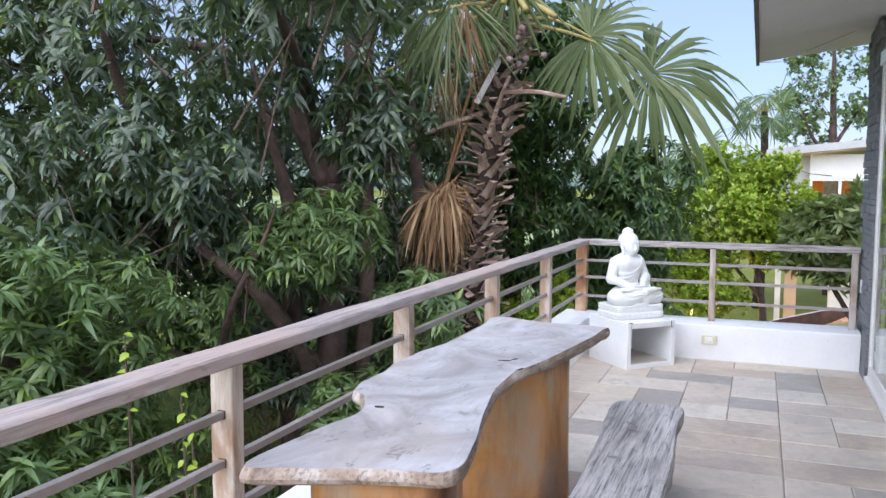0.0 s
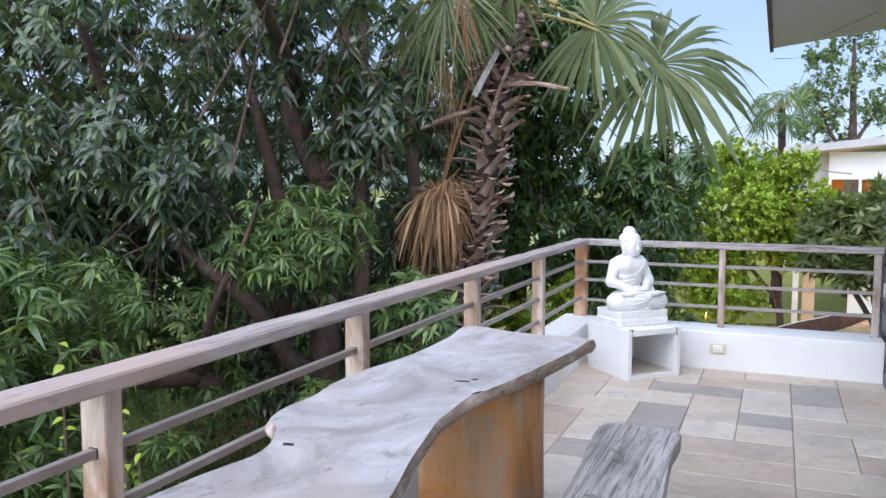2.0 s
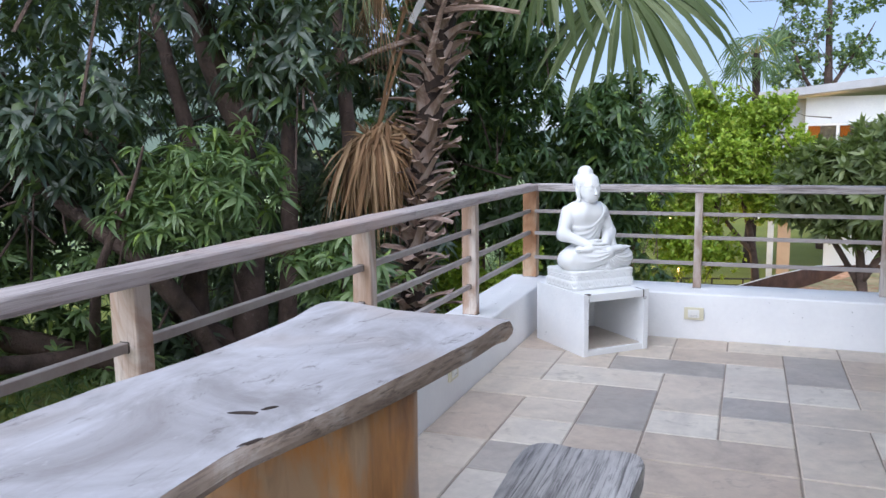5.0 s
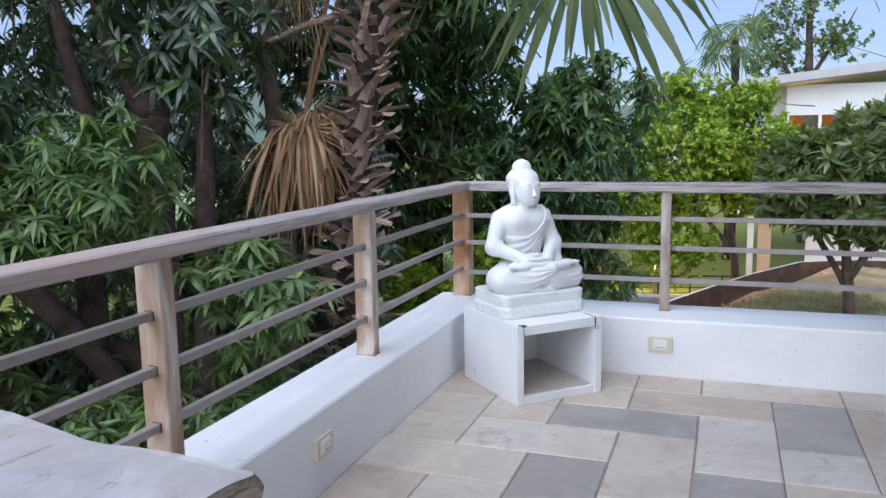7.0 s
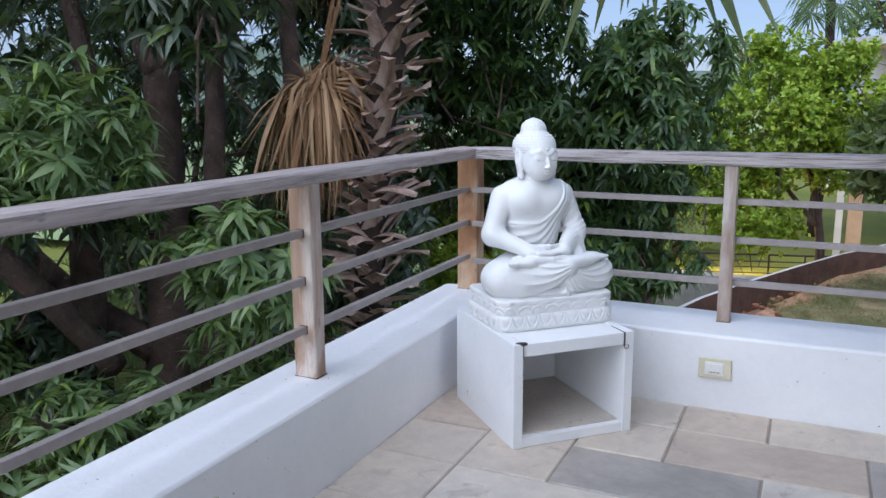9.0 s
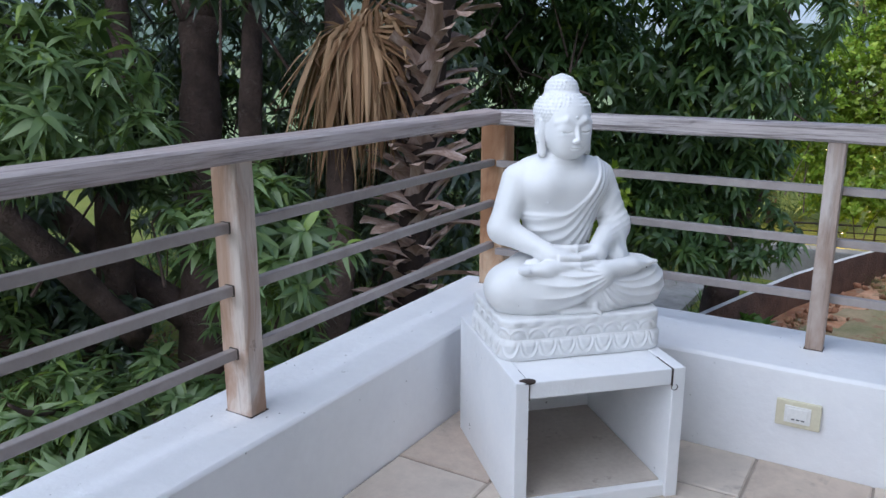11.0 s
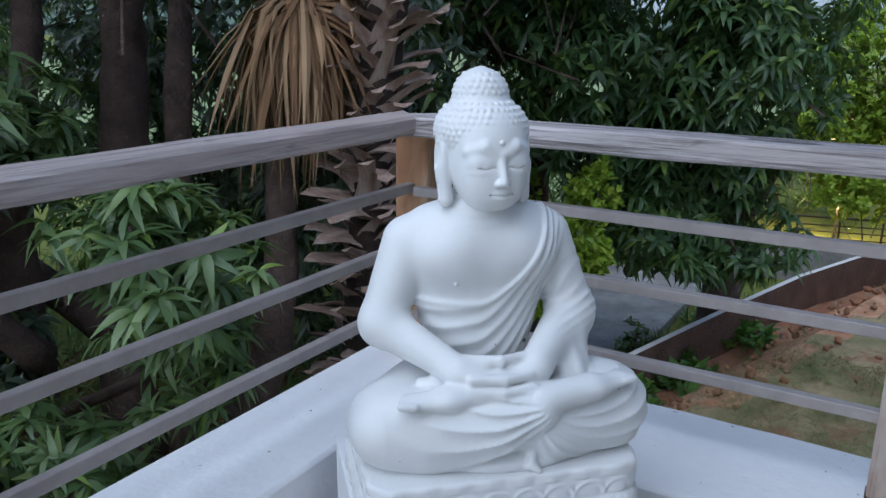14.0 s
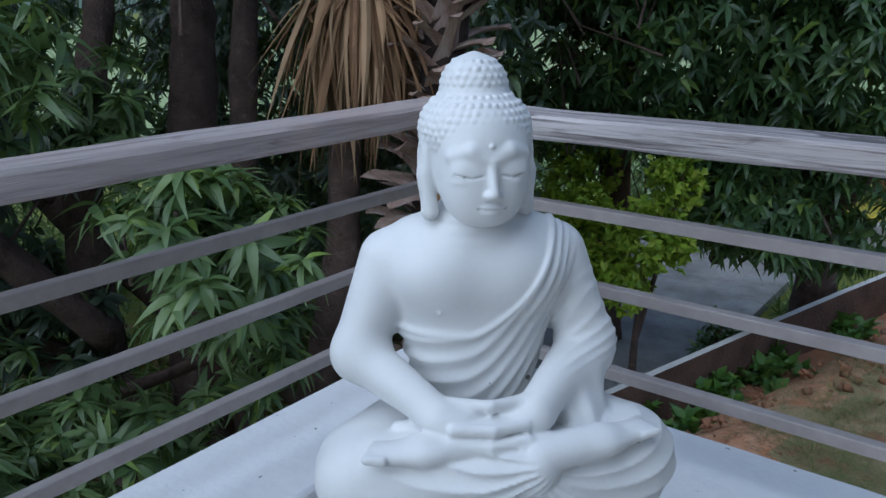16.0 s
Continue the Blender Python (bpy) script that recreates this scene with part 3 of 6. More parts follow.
class Field:
    """A block of space in which solids are blended, later skinned with quads."""

    def __init__(self, lo, hi, h):
        self.lo, self.h = np.array(lo), h
        self.n = [int((b - a) / h) + 1 for a, b in zip(lo, hi)]
        g = [(lo[i] + h * np.arange(n)).astype(np.float32) for i, n in enumerate(self.n)]
        self.X, self.Y, self.Z = g[0][:, None, None], g[1][None, :, None], g[2][None, None, :]

    def ell(self, c, r):
        q = np.sqrt(((self.X - c[0]) / r[0]) ** 2 + ((self.Y - c[1]) / r[1]) ** 2 + ((self.Z - c[2]) / r[2]) ** 2)
        return (q - 1) * min(r)

    def cap(self, a, b, ra, rb, flat=1.0):
        X, Y, Z = self.X, self.Y, self.Z
        a, b = np.array(a, dtype=np.float32), np.array(b, dtype=np.float32)
        d = b - a
        t = np.clip(((X - a[0]) * d[0] + (Y - a[1]) * d[1] + (Z - a[2]) * d[2]) / float(d @ d), 0, 1)
        return np.sqrt((X - a[0] - t * d[0]) ** 2 + (Y - a[1] - t * d[1]) ** 2 + ((Z - a[2] - t * d[2]) * flat) ** 2) - (ra + (rb - ra) * t)

    def dab(self, f, c, r, k=0.002):
        s = tuple(slice(max(0, int((c[i] - self.lo[i] - r * 2.6) / self.h)), max(0, int((c[i] - self.lo[i] + r * 2.6) / self.h) + 2)) for i in range(3))
        d = np.sqrt((self.X[s[0]] - c[0]) ** 2 + (self.Y[:, s[1]] - c[1]) ** 2 + (self.Z[:, :, s[2]] - c[2]) ** 2) - r
        f[s] = smin(f[s], d, k)

    def skin(self, f):
        """Surface nets: one vertex in each cell that the surface crosses."""
        nx, ny, nz = self.n
        inside = f < 0
        ncell = (nx - 1, ny - 1, nz - 1)
        total, hits_n = np.zeros((*ncell, 3), np.float32), np.zeros(ncell, np.float32)

        def at(c):
            return tuple(slice(c[i], c[i] + ncell[i]) for i in range(3))

        for c in [(i, j, k) for i in (0, 1) for j in (0, 1) for k in (0, 1)]:
            for axis in range(3):
                if c[axis]:
                    continue
                e = list(c)
                e[axis] = 1
                fa, fb = f[at(c)], f[at(tuple(e))]
                cross = (fa < 0) != (fb < 0)
                t = np.where(cross, fa / np.where(cross, fa - fb, 1), 0)
                for i in range(3):
                    total[..., i] += np.where(cross, c[i] + (t if i == axis else 0), 0)
                hits_n += cross
        live = hits_n > 0
        index = -np.ones(ncell, np.int32)
        index[live] = np.arange(int(live.sum()))
        V = self.lo + self.h * (np.argwhere(live) + total[live] / hits_n[live][:, None])
        quads = []
        for axis in range(3):
            o1, o2 = [(1, 2), (2, 0), (0, 1)][axis]
            sl0 = [slice(1, n - 1) for n in (nx, ny, nz)]
            sl1 = list(sl0)
            sl0[axis], sl1[axis] = slice(0, self.n[axis] - 1), slice(1, self.n[axis])
            a, b = inside[tuple(sl0)], inside[tuple(sl1)]
            for flag, flip in ((a & ~b, False), (~a & b, True)):
                p = np.argwhere(flag) + np.array([0 if i == axis else 1 for i in range(3)])
                q = []
                for d1, d2 in ((0, 0), (-1, 0), (-1, -1), (0, -1)):
                    r = p.copy()
                    r[:, o1] += d1
                    r[:, o2] += d2
                    q.append(index[r[:, 0], r[:, 1], r[:, 2]])
                q = np.stack(q, 1)
                quads.append(q[:, ::-1] if flip else q)
        F = np.concatenate(quads)
        return V, F[(F >= 0).all(1)]


def statue_body():
    g = Field((-0.275, -0.165, 0.09), (0.285, 0.2, 0.59), 0.0029)
    X0, Y0, Z = g.X, g.Y, g.Z
    g.X = X = X0 / 0.955
    Y = Y0
    ell, cap = g.ell, g.cap
    # torso
    body = ell((0, 0.08, 0.43), (0.128, 0.082, 0.105))
    body = smin(body, ell((0, 0.078, 0.315), (0.098, 0.072, 0.13)), 0.05)
    body = smin(body, cap((-0.094, 0.08, 0.468), (0.094, 0.08, 0.468), 0.041, 0.041), 0.045)
    body = smin(body, ell((-0.055, 0.03, 0.445), (0.06, 0.04, 0.045)), 0.03)
    body = smin(body, ell((0.055, 0.03, 0.445), (0.06, 0.04, 0.045)), 0.03)
    neck = cap((0, 0.075, 0.5), (0, 0.062, 0.58), 0.049, 0.044)
    neck = neck + 0.0016 * np.sin((Z - 0.5) * 420) * (Y < 0.06)
    body = smin(body, neck, 0.03)
    # robe across the chest: a raised edge and curving folds below it
    edge = 0.372 + 0.012 * (X + 0.1) + 2.6 * np.clip(X + 0.02, 0, None) ** 1.6 * np.clip(1.0 + 3 * X, 0.2, 2)
    front = soft(Y, 0.13, 0.08)
    under = soft(edge - Z, -0.002, 0.01) * front
    phase = (edge - Z) * 185 + X * 16 + 2.2 * np.sin(X * 18)
    fold = 1 - 2 * np.abs(np.sin(phase * 0.5)) ** 1.3
    lip = np.exp(-((edge - Z - 0.007) / 0.0065) ** 2) * front
    body = body - under * (0.0035 + 0.0021 * fold * soft(edge - Z, 0.004, 0.02)) - 0.0022 * lip
    # arms
    left = smin(cap((-0.128, 0.085, 0.455), (-0.18, 0.065, 0.325), 0.046, 0.039), cap((-0.178, 0.06, 0.32), (-0.072, -0.045, 0.272), 0.038, 0.025), 0.025)
    right = smin(cap((0.128, 0.085, 0.455), (0.18, 0.065, 0.325), 0.048, 0.042), cap((0.178, 0.06, 0.32), (0.072, -0.045, 0.272), 0.041, 0.027), 0.025)
    drape = np.sin((Z * 1.1 - X * 0.7 + Y * 0.5) * 120 + 2 * np.sin(Z * 40))
    right = right - 0.0013 * soft(Z, 0.46, 0.41) * (1 - 2 * np.abs(drape) ** 0.7) * soft(X, 0.1, 0.14) * soft(Z, 0.29, 0.33)
    sleeve = smin(cap((0.17, 0.04, 0.3), (0.15, -0.01, 0.225), 0.03, 0.032), cap((0.15, -0.005, 0.235), (0.215, 0.02, 0.205), 0.028, 0.014), 0.03)
    sleeve = sleeve - 0.0015 * np.sin(X * 190 + Z * 60)
    right = smin(right, sleeve, 0.03)
    # cupped hands, one in the other, thumbs meeting
    hand = smin(ell((-0.05, -0.052, 0.268), (0.042, 0.032, 0.02)), ell((0.05, -0.052, 0.262), (0.044, 0.032, 0.021)), 0.006)
    hand = smin(smin(left, right, 0.01), hand, 0.016)
    for i in range(4):
        lower = smin(cap((0.05, -0.09 + i * 0.0125, 0.249), (-0.005, -0.098 + i * 0.0125, 0.246), 0.0095, 0.0088), cap((-0.005, -0.098 + i * 0.0125, 0.246), (-0.058 + 0.005 * i, -0.088 + i * 0.0125, 0.25), 0.0088, 0.007), 0.004)
        upper = smin(cap((-0.055, -0.083 + i * 0.0125, 0.268), (0.0, -0.09 + i * 0.0125, 0.266), 0.0095, 0.0088), cap((0.0, -0.09 + i * 0.0125, 0.266), (0.05 - 0.005 * i, -0.08 + i * 0.0125, 0.267), 0.0088, 0.007), 0.004)
        hand = smin(hand, lower, 0.0028)
        hand = smin(hand, upper, 0.0028)
    hand = smin(hand, cap((-0.05, -0.045, 0.284), (-0.002, -0.062, 0.288), 0.0115, 0.0085), 0.007)
    hand = smin(hand, cap((0.052, -0.045, 0.282), (0.004, -0.062, 0.288), 0.0115, 0.0085), 0.007)
    upper_body = smin(body, hand, 0.012)
    # crossed legs
    g.X = X = (X0 - 0.022) / 1.1
    g.Y = Y = Y0 + 0.02
    hips = smin(cap((-0.06, 0.12, 0.18), (-0.168, 0.02, 0.172), 0.072, 0.07), cap((0.06, 0.12, 0.18), (0.168, 0.02, 0.172), 0.072, 0.07), 0.03)
    hips = smin(hips, ell((0, 0.09, 0.17), (0.16, 0.11, 0.075)), 0.04)
    behind = smin(cap((0.17, 0.0, 0.17), (0.0, -0.045, 0.185), 0.068, 0.048), cap((0.15, -0.02, 0.16), (0.06, -0.05, 0.165), 0.058, 0.05), 0.03)
    turn2 = np.arctan2(Z - 0.235, X - 0.02)
    reach2 = np.sqrt((X - 0.02) ** 2 + (Z - 0.235) ** 2)
    behind = behind - 0.0026 * (1 - 2 * np.abs(np.sin((turn2 - 3.5 * reach2) * 17)) ** 0.7) * soft(Y, 0.03, 0.0) * soft(reach2, 0.03, 0.08) * soft(X, 0.01, 0.04)
    ahead = smin(cap((-0.168, -0.005, 0.17), (0.03, -0.075, 0.212), 0.071, 0.036), cap((-0.12, -0.03, 0.155), (-0.03, -0.06, 0.18), 0.055, 0.045), 0.03)
    turn = np.arctan2(0.24 - Z, 0.06 - X)
    reach = np.sqrt((X - 0.06) ** 2 + (Z - 0.24) ** 2)
    groove = np.abs(np.sin((turn + 2.4 * reach) * 14 + 0.5)) ** 0.75
    ahead = ahead - 0.0044 * (1 - 1.6 * groove) * soft(Y, 0.02, -0.02) * soft(reach, 0.015, 0.07) * soft(reach, 0.25, 0.15) * soft(X, 0.06, 0.03)
    legs = smin(smin(hips, behind, 0.02), ahead, 0.005)
    legs = smin(legs, ell((0, 0.06, 0.12), (0.165, 0.155, 0.036)), 0.01)
    tail = smin(cap((0.024, -0.082, 0.142), (0.018, -0.094, 0.125), 0.004, 0.006), cap((0.018, -0.094, 0.125), (0.028, -0.1, 0.115), 0.006, 0.005), 0.003)
    legs = smin(legs, tail, 0.006)
    foot = smin(cap((0.04, -0.072, 0.228), (0.12, -0.058, 0.235), 0.03, 0.026, 1.2), cap((0.12, -0.058, 0.235), (0.172, -0.04, 0.236), 0.026, 0.021, 1.7), 0.015)
    foot2 = smin(cap((-0.02, -0.05, 0.238), (-0.1, -0.058, 0.238), 0.028, 0.026, 1.2), cap((-0.1, -0.058, 0.238), (-0.15, -0.056, 0.236), 0.026, 0.023, 1.7), 0.015)
    for i in range(5):
        foot = smin(foot, cap((0.175, -0.058 + i * 0.0092, 0.238), (0.193 - i * 0.003, -0.054 + i * 0.0092, 0.239), 0.0068, 0.0058 - 0.0003 * i), 0.003)
        foot2 = smin(foot2, cap((-0.155, -0.078 + i * 0.0098, 0.238), (-0.174 + i * 0.003, -0.076 + i * 0.0098, 0.24), 0.0072, 0.0062 - 0.0003 * i), 0.003)
    legs = smin(legs, smin(foot, foot2, 0.004), 0.005)
    # tucked cloth behind the foot
    legs = smin(legs, cap((-0.13, 0.0, 0.243), (-0.07, -0.02, 0.252), 0.009, 0.012), 0.006)
    f = smin(upper_body, legs, 0.008)
    g.X, g.Y = X0, Y0
    for s in (-1, 1):
        g.dab(f, (s * 0.06, -0.002, 0.402), 0.0032)
    return g.skin(f)


def statue_head():
    g = Field((-0.098, -0.05, 0.51), (0.098, 0.172, 0.762), 0.0017)
    X, Y, Z = g.X, g.Y, g.Z
    ell, cap = g.ell, g.cap
    head = ell((0, 0.057, 0.612), (0.0655, 0.078, 0.09))
    head = smin(head, ell((0, 0.014, 0.545), (0.03, 0.03, 0.021)), 0.035)
    head = smin(head, ell((0, 0.014, 0.632), (0.045, 0.022, 0.028)), 0.02)
    for s in (-1, 1):
        head = smin(head, ell((s * 0.026, 0.014, 0.58), (0.026, 0.029, 0.032)), 0.03)
        # brow ridge running into the nose
        head = smin(head, cap((s * 0.0085, -0.0185, 0.617), (s * 0.026, -0.0145, 0.6275), 0.001, 0.0014), 0.016)
        head = smin(head, cap((s * 0.026, -0.0145, 0.6275), (s * 0.05, -0.0005, 0.619), 0.0014, 0.001), 0.016)
        head = smin(head, ell((s * 0.028, -0.0075, 0.6015), (0.0205, 0.0125, 0.0145)), 0.008)
        slit = cap((s * 0.0125, -0.0225, 0.5965), (s * 0.028, -0.0235, 0.593), 0.0017, 0.002)
        slit = np.minimum(slit, cap((s * 0.028, -0.0235, 0.593), (s * 0.046, -0.0115, 0.5985), 0.002, 0.0017))
        head = np.maximum(head, -slit)
        head = smin(head, ell((s * 0.028, -0.0075, 0.587), (0.0165, 0.0105, 0.0045)), 0.005)
        ear = smin(ell((s * 0.071, 0.064, 0.607), (0.011, 0.021, 0.036)), cap((s * 0.073, 0.057, 0.587), (s * 0.068, 0.05, 0.535), 0.0105, 0.0125), 0.012)
        ear = np.maximum(ear, -ell((s * 0.081, 0.058, 0.605), (0.007, 0.009, 0.024)))
        ear = np.maximum(ear, -cap((s * 0.08, 0.052, 0.56), (s * 0.079, 0.05, 0.54), 0.005, 0.004))
        head = smin(head, ear, 0.006)
        # wings of the nose
        head = smin(head, ell((s * 0.0072, -0.0265, 0.5705), (0.0052, 0.0078, 0.0048)), 0.004)
        head = np.maximum(head, -ell((s * 0.005, -0.0325, 0.5652), (0.0022, 0.0026, 0.0016)))
        head = smin(head, ell((s * 0.006, -0.0185, 0.5555), (0.009, 0.0088, 0.0036)), 0.003)
        head = np.maximum(head, -ell((s * 0.0182, -0.0205, 0.5522), (0.0018, 0.003, 0.0014)))
    head = smin(head, cap((0, -0.0215, 0.613), (0, -0.0345, 0.5745), 0.0042, 0.006), 0.007)
    head = smin(head, ell((0, -0.0185, 0.547), (0.0128, 0.0085, 0.0046)), 0.003)
    for s in (-1, 1):
        head = np.maximum(head, -cap((0, -0.0258, 0.5512), (s * 0.0105, -0.0248, 0.5513), 0.0015, 0.0014))
        head = np.maximum(head, -cap((s * 0.0105, -0.0248, 0.5513), (s * 0.0185, -0.0205, 0.5538), 0.0014, 0.0011))
    head = np.maximum(head, -cap((0, -0.0255, 0.564), (0, -0.0275, 0.559), 0.0016, 0.002))
    head = smin(head, ell((0, -0.0205, 0.6345), (0.0038, 0.0034, 0.0038)), 0.0012)
    # hair with rows of curls, and the knot above
    hair = ell((0, 0.072, 0.644), (0.0775, 0.084, 0.06))
    hair = np.maximum(hair, 0.643 - 0.75 * np.clip(np.abs(X) - 0.03, 0, None) - Z - 2.2 * np.clip(Y - 0.035, 0, 1))
    hair = smin(hair, ell((0, 0.078, 0.698), (0.0465, 0.048, 0.0475)), 0.011)
    f = smin(head, hair, 0.003)
    rng = random.Random(11)
    rows = [(0.59 + 0.009 * i, 0.644, 0.0775, 0.084, 0.06, 0.072) for i in range(12)] + [(0.698 + 0.0088 * i, 0.698, 0.0465, 0.048, 0.046, 0.078) for i in range(5)]
    for i, (z, zc, ra, rb, rc, cy) in enumerate(rows):
        k = math.sqrt(max(0.02, 1 - ((z - zc) / rc) ** 2))
        rx, ry = ra * k - 0.0032, rb * k - 0.0032
        if z < 0.698 and rx < 0.0445:
            rx, ry, cy = 0.0435, 0.045, 0.077
        count = max(6, int(2 * math.pi * rx / 0.0102))
        for j in range(count):
            t = 2 * math.pi * (j + 0.5 * (i % 2)) / count
            x, y = rx * math.sin(t), cy - ry * math.cos(t)
            if z - 0.003 < 0.643 - 0.75 * max(0, abs(x) - 0.03) - 2.2 * max(0, y - 0.035):
                continue
            g.dab(f, (x, y, z + rng.uniform(-0.0008, 0.0008)), 0.0051 + rng.uniform(-0.0004, 0.0004), 0.0016)
    g.dab(f, (0, 0.078, 0.7375), 0.0085, 0.006)
    V, F = g.skin(f)
    c, s = math.cos(math.radians(5)), math.sin(math.radians(5))
    x, y = V[:, 0].copy(), V[:, 1] - 0.06
    V[:, 0], V[:, 1] = c * x - s * y, s * x + c * y + 0.06
    return V, F


def statue_base():
    g = Field((-0.255, -0.155, -0.006), (0.265, 0.215, 0.124), 0.0023)
    Z = g.Z
    x, y = g.X - 0.008, g.Y - 0.032
    a, b, r = 0.236 - 0.05, 0.163 - 0.05, 0.05
    cx, cy = np.clip(x, -a, a), np.clip(y, -b, b)
    flat = np.sqrt((x - cx) ** 2 + (y - cy) ** 2)
    along = np.where(y <= -b, cx + r * np.arctan2(x - cx, np.maximum(cy - y, 1e-6)), np.sign(x) * (a + r * math.pi / 2 + y + b))
    prof = np.interp(Z, (-0.01, 0.0, 0.006, 0.012, 0.045, 0.055, 0.06, 0.066, 0.088, 0.092, 0.096, 0.108, 0.114), (0.044, 0.046, 0.049, 0.051, 0.05, 0.046, 0.043, 0.043, 0.0455, 0.0445, 0.0465, 0.0465, 0.0415)).astype(np.float32)
    p = 0.0535
    v = np.mod(along + p / 2, p) - p / 2
    q = np.sqrt((v / 0.027) ** 2 + ((Z - 0.056) / 0.05) ** 2)
    low = (np.exp(-((q - 0.9) / 0.09) ** 2) + soft(q, 0.7, 0.5)) * soft(Z, 0.058, 0.052) * soft(Z, 0.003, 0.009)
    v2 = np.mod(along, p) - p / 2
    q2 = np.sqrt((v2 / 0.031) ** 2 + ((Z - 0.062) / 0.03) ** 2)
    high = (np.exp(-((q2 - 0.88) / 0.11) ** 2) + 0.8 * soft(q2, 0.66, 0.4)) * soft(Z, 0.06, 0.064) * soft(Z, 0.096, 0.091)
    wavy = 0.0018 * np.sin(along * 118) * soft(Z, 0.094, 0.098)
    f = np.maximum(flat - prof - 0.0032 * (low + high) - wavy, np.maximum(Z - 0.113 + 0 * flat, -Z + 0 * flat))
    return g.skin(f.astype(np.float32))


def statue_mesh():
    """Base, body and head joined into one plain mesh."""
    V, F, n = [], [], 0
    for v, f in (statue_base(), statue_body(), statue_head()):
        V.append(v)
        F.append(f + n)
        n += len(v)
    return arrays_mesh("statue", np.concatenate(V), np.concatenate(F), M["statue"])


statue = new("statue", statue_mesh())
tagged(statue, "white painted seated meditating statue on a lotus base", "statue")
statue.matrix_basis = PED @ pose(0, 0, HT - 0.001)

# ---- live-edge table ----
TOP = closed_curve([(-1.09, 2.78), (-1.06, 3.06), (-1.03, 3.27), (-1.1, 3.44), (-1.18, 3.52), (-1.195, 3.75), (-1.22, 4.03), (-1.16, 4.42), (-1.155, 4.8), (-1.165, 5.06), (-0.9, 5.03), (-0.64, 5.0), (-0.572, 4.99), (-0.585, 4.93), (-0.605, 4.7), (-0.65, 4.35), (-0.715, 4.03), (-0.728, 3.75), (-0.675, 3.43), (-0.605, 3.13), (-0.59, 2.93), (-0.75, 2.87), (-0.98, 2.78)], 6)
table = thing("table", (-0.9, 3.9, 0.0), "long live-edge slab table of bleached grey wood", "table")
top = slab(TOP, 0.752, 0.802, 0.011, 5, 0.014)
top = part("tabletop", top, M["table_top"], table, "bleached grey slab with bark edge")
top.data.materials.append(M["live_edge"])
for poly in top.data.polygons:
    if abs(poly.normal.z) < 0.75 or poly.normal.z < 0:
        poly.material_index = 1

for i, (kx, ky, ln, wd, turn) in enumerate(((-0.83, 4.12, 0.07, 0.02, 20), (-0.8, 4.16, 0.03, 0.012, 60), (-0.735, 4.0, 0.06, 0.012, 75), (-1.0, 3.36, 0.035, 0.018, 10), (-1.1, 4.3, 0.02, 0.01, 0), (-1.02, 4.75, 0.03, 0.008, 80), (-0.72, 4.62, 0.04, 0.007, 85))):
    k = bmesh.new()
    bmesh.ops.create_icosphere(k, subdivisions=2, radius=1)
    for v in k.verts:
        w = 1 + 0.5 * noise.noise(v.co * 1.8 + Vector((i * 7, 0, 0)))
        v.co = Vector((v.co.x * ln * 0.5 * w, v.co.y * wd * 0.5 * w, v.co.z * 0.0025))
    bmesh.ops.transform(k, matrix=pose(kx, ky, 0.8005, 0, 0, turn), verts=k.verts)
    part("knot", k, M["dark_gap"] if i < 4 else M["live_edge"], table, "dark knot in the slab")


def trunk_leg(cx, cy, wx, wy, z1, seed, parent, material):
    """A slice of trunk set upright: lobed outline, slightly splayed."""
    b = bmesh.new()
    rows = []
    for i in range(13):
        z = z1 * i / 12
        row = []
        for k in range(36):
            t = 2 * math.pi * k / 36
            r = 1 + 0.16 * noise.noise(Vector((math.cos(t) * 1.4, math.sin(t) * 1.4, seed))) + 0.05 * noise.noise(Vector((math.cos(t) * 4, math.sin(t) * 4, z * 2 + seed)))
            c, s = math.cos(t), math.sin(t)
            sq = (abs(c) ** 3.2 + abs(s) ** 3.2) ** (-1 / 3.2)
            splay = 1 + 0.06 * (1 - z / z1) ** 2
            row.append(b.verts.new((cx + wx * c * sq * r * splay, cy + wy * s * sq * r * splay, z)))
        rows.append(row)
    for r0, r1 in zip(rows, rows[1:]):
        for k in range(36):
            b.faces.new((r0[k], r0[(k + 1) % 36], r1[(k + 1) % 36], r1[k]))
    b.faces.new(list(reversed(rows[0])))
    b.faces.new(rows[-1])
    return part("leg", b, material, parent, "orange-brown upright trunk slice", True)


trunk_leg(-0.88, 4.42, 0.21, 0.2, 0.755, 2.0, table, M["leg_wood"])
trunk_leg(-0.84, 3.08, 0.2, 0.15, 0.755, 7.0, table, M["leg_wood"])

# ---- bench ----
bench = thing("bench", (-0.37, 4.0, 0.0), "rough grey slab bench beside the table", "bench")
SEAT = closed_curve([(-0.545, 5.08), (-0.4, 5.1), (-0.232, 5.09), (-0.228, 4.8), (-0.21, 4.5), (-0.19, 4.15), (-0.2, 3.7), (-0.21, 3.25), (-0.23, 2.86), (-0.4, 2.83), (-0.53, 2.87), (-0.52, 3.3), (-0.5, 3.8), (-0.515, 4.2), (-0.525, 4.5), (-0.55, 4.8)], 6)
part("seat", slab(SEAT, 0.355, 0.422, 0.009, 11, 0.014), M["bench_wood"], bench)
for y in (4.7, 3.2):
    trunk_leg(-0.37, y, 0.11, 0.08, 0.358, y, bench, M["leg_wood"])


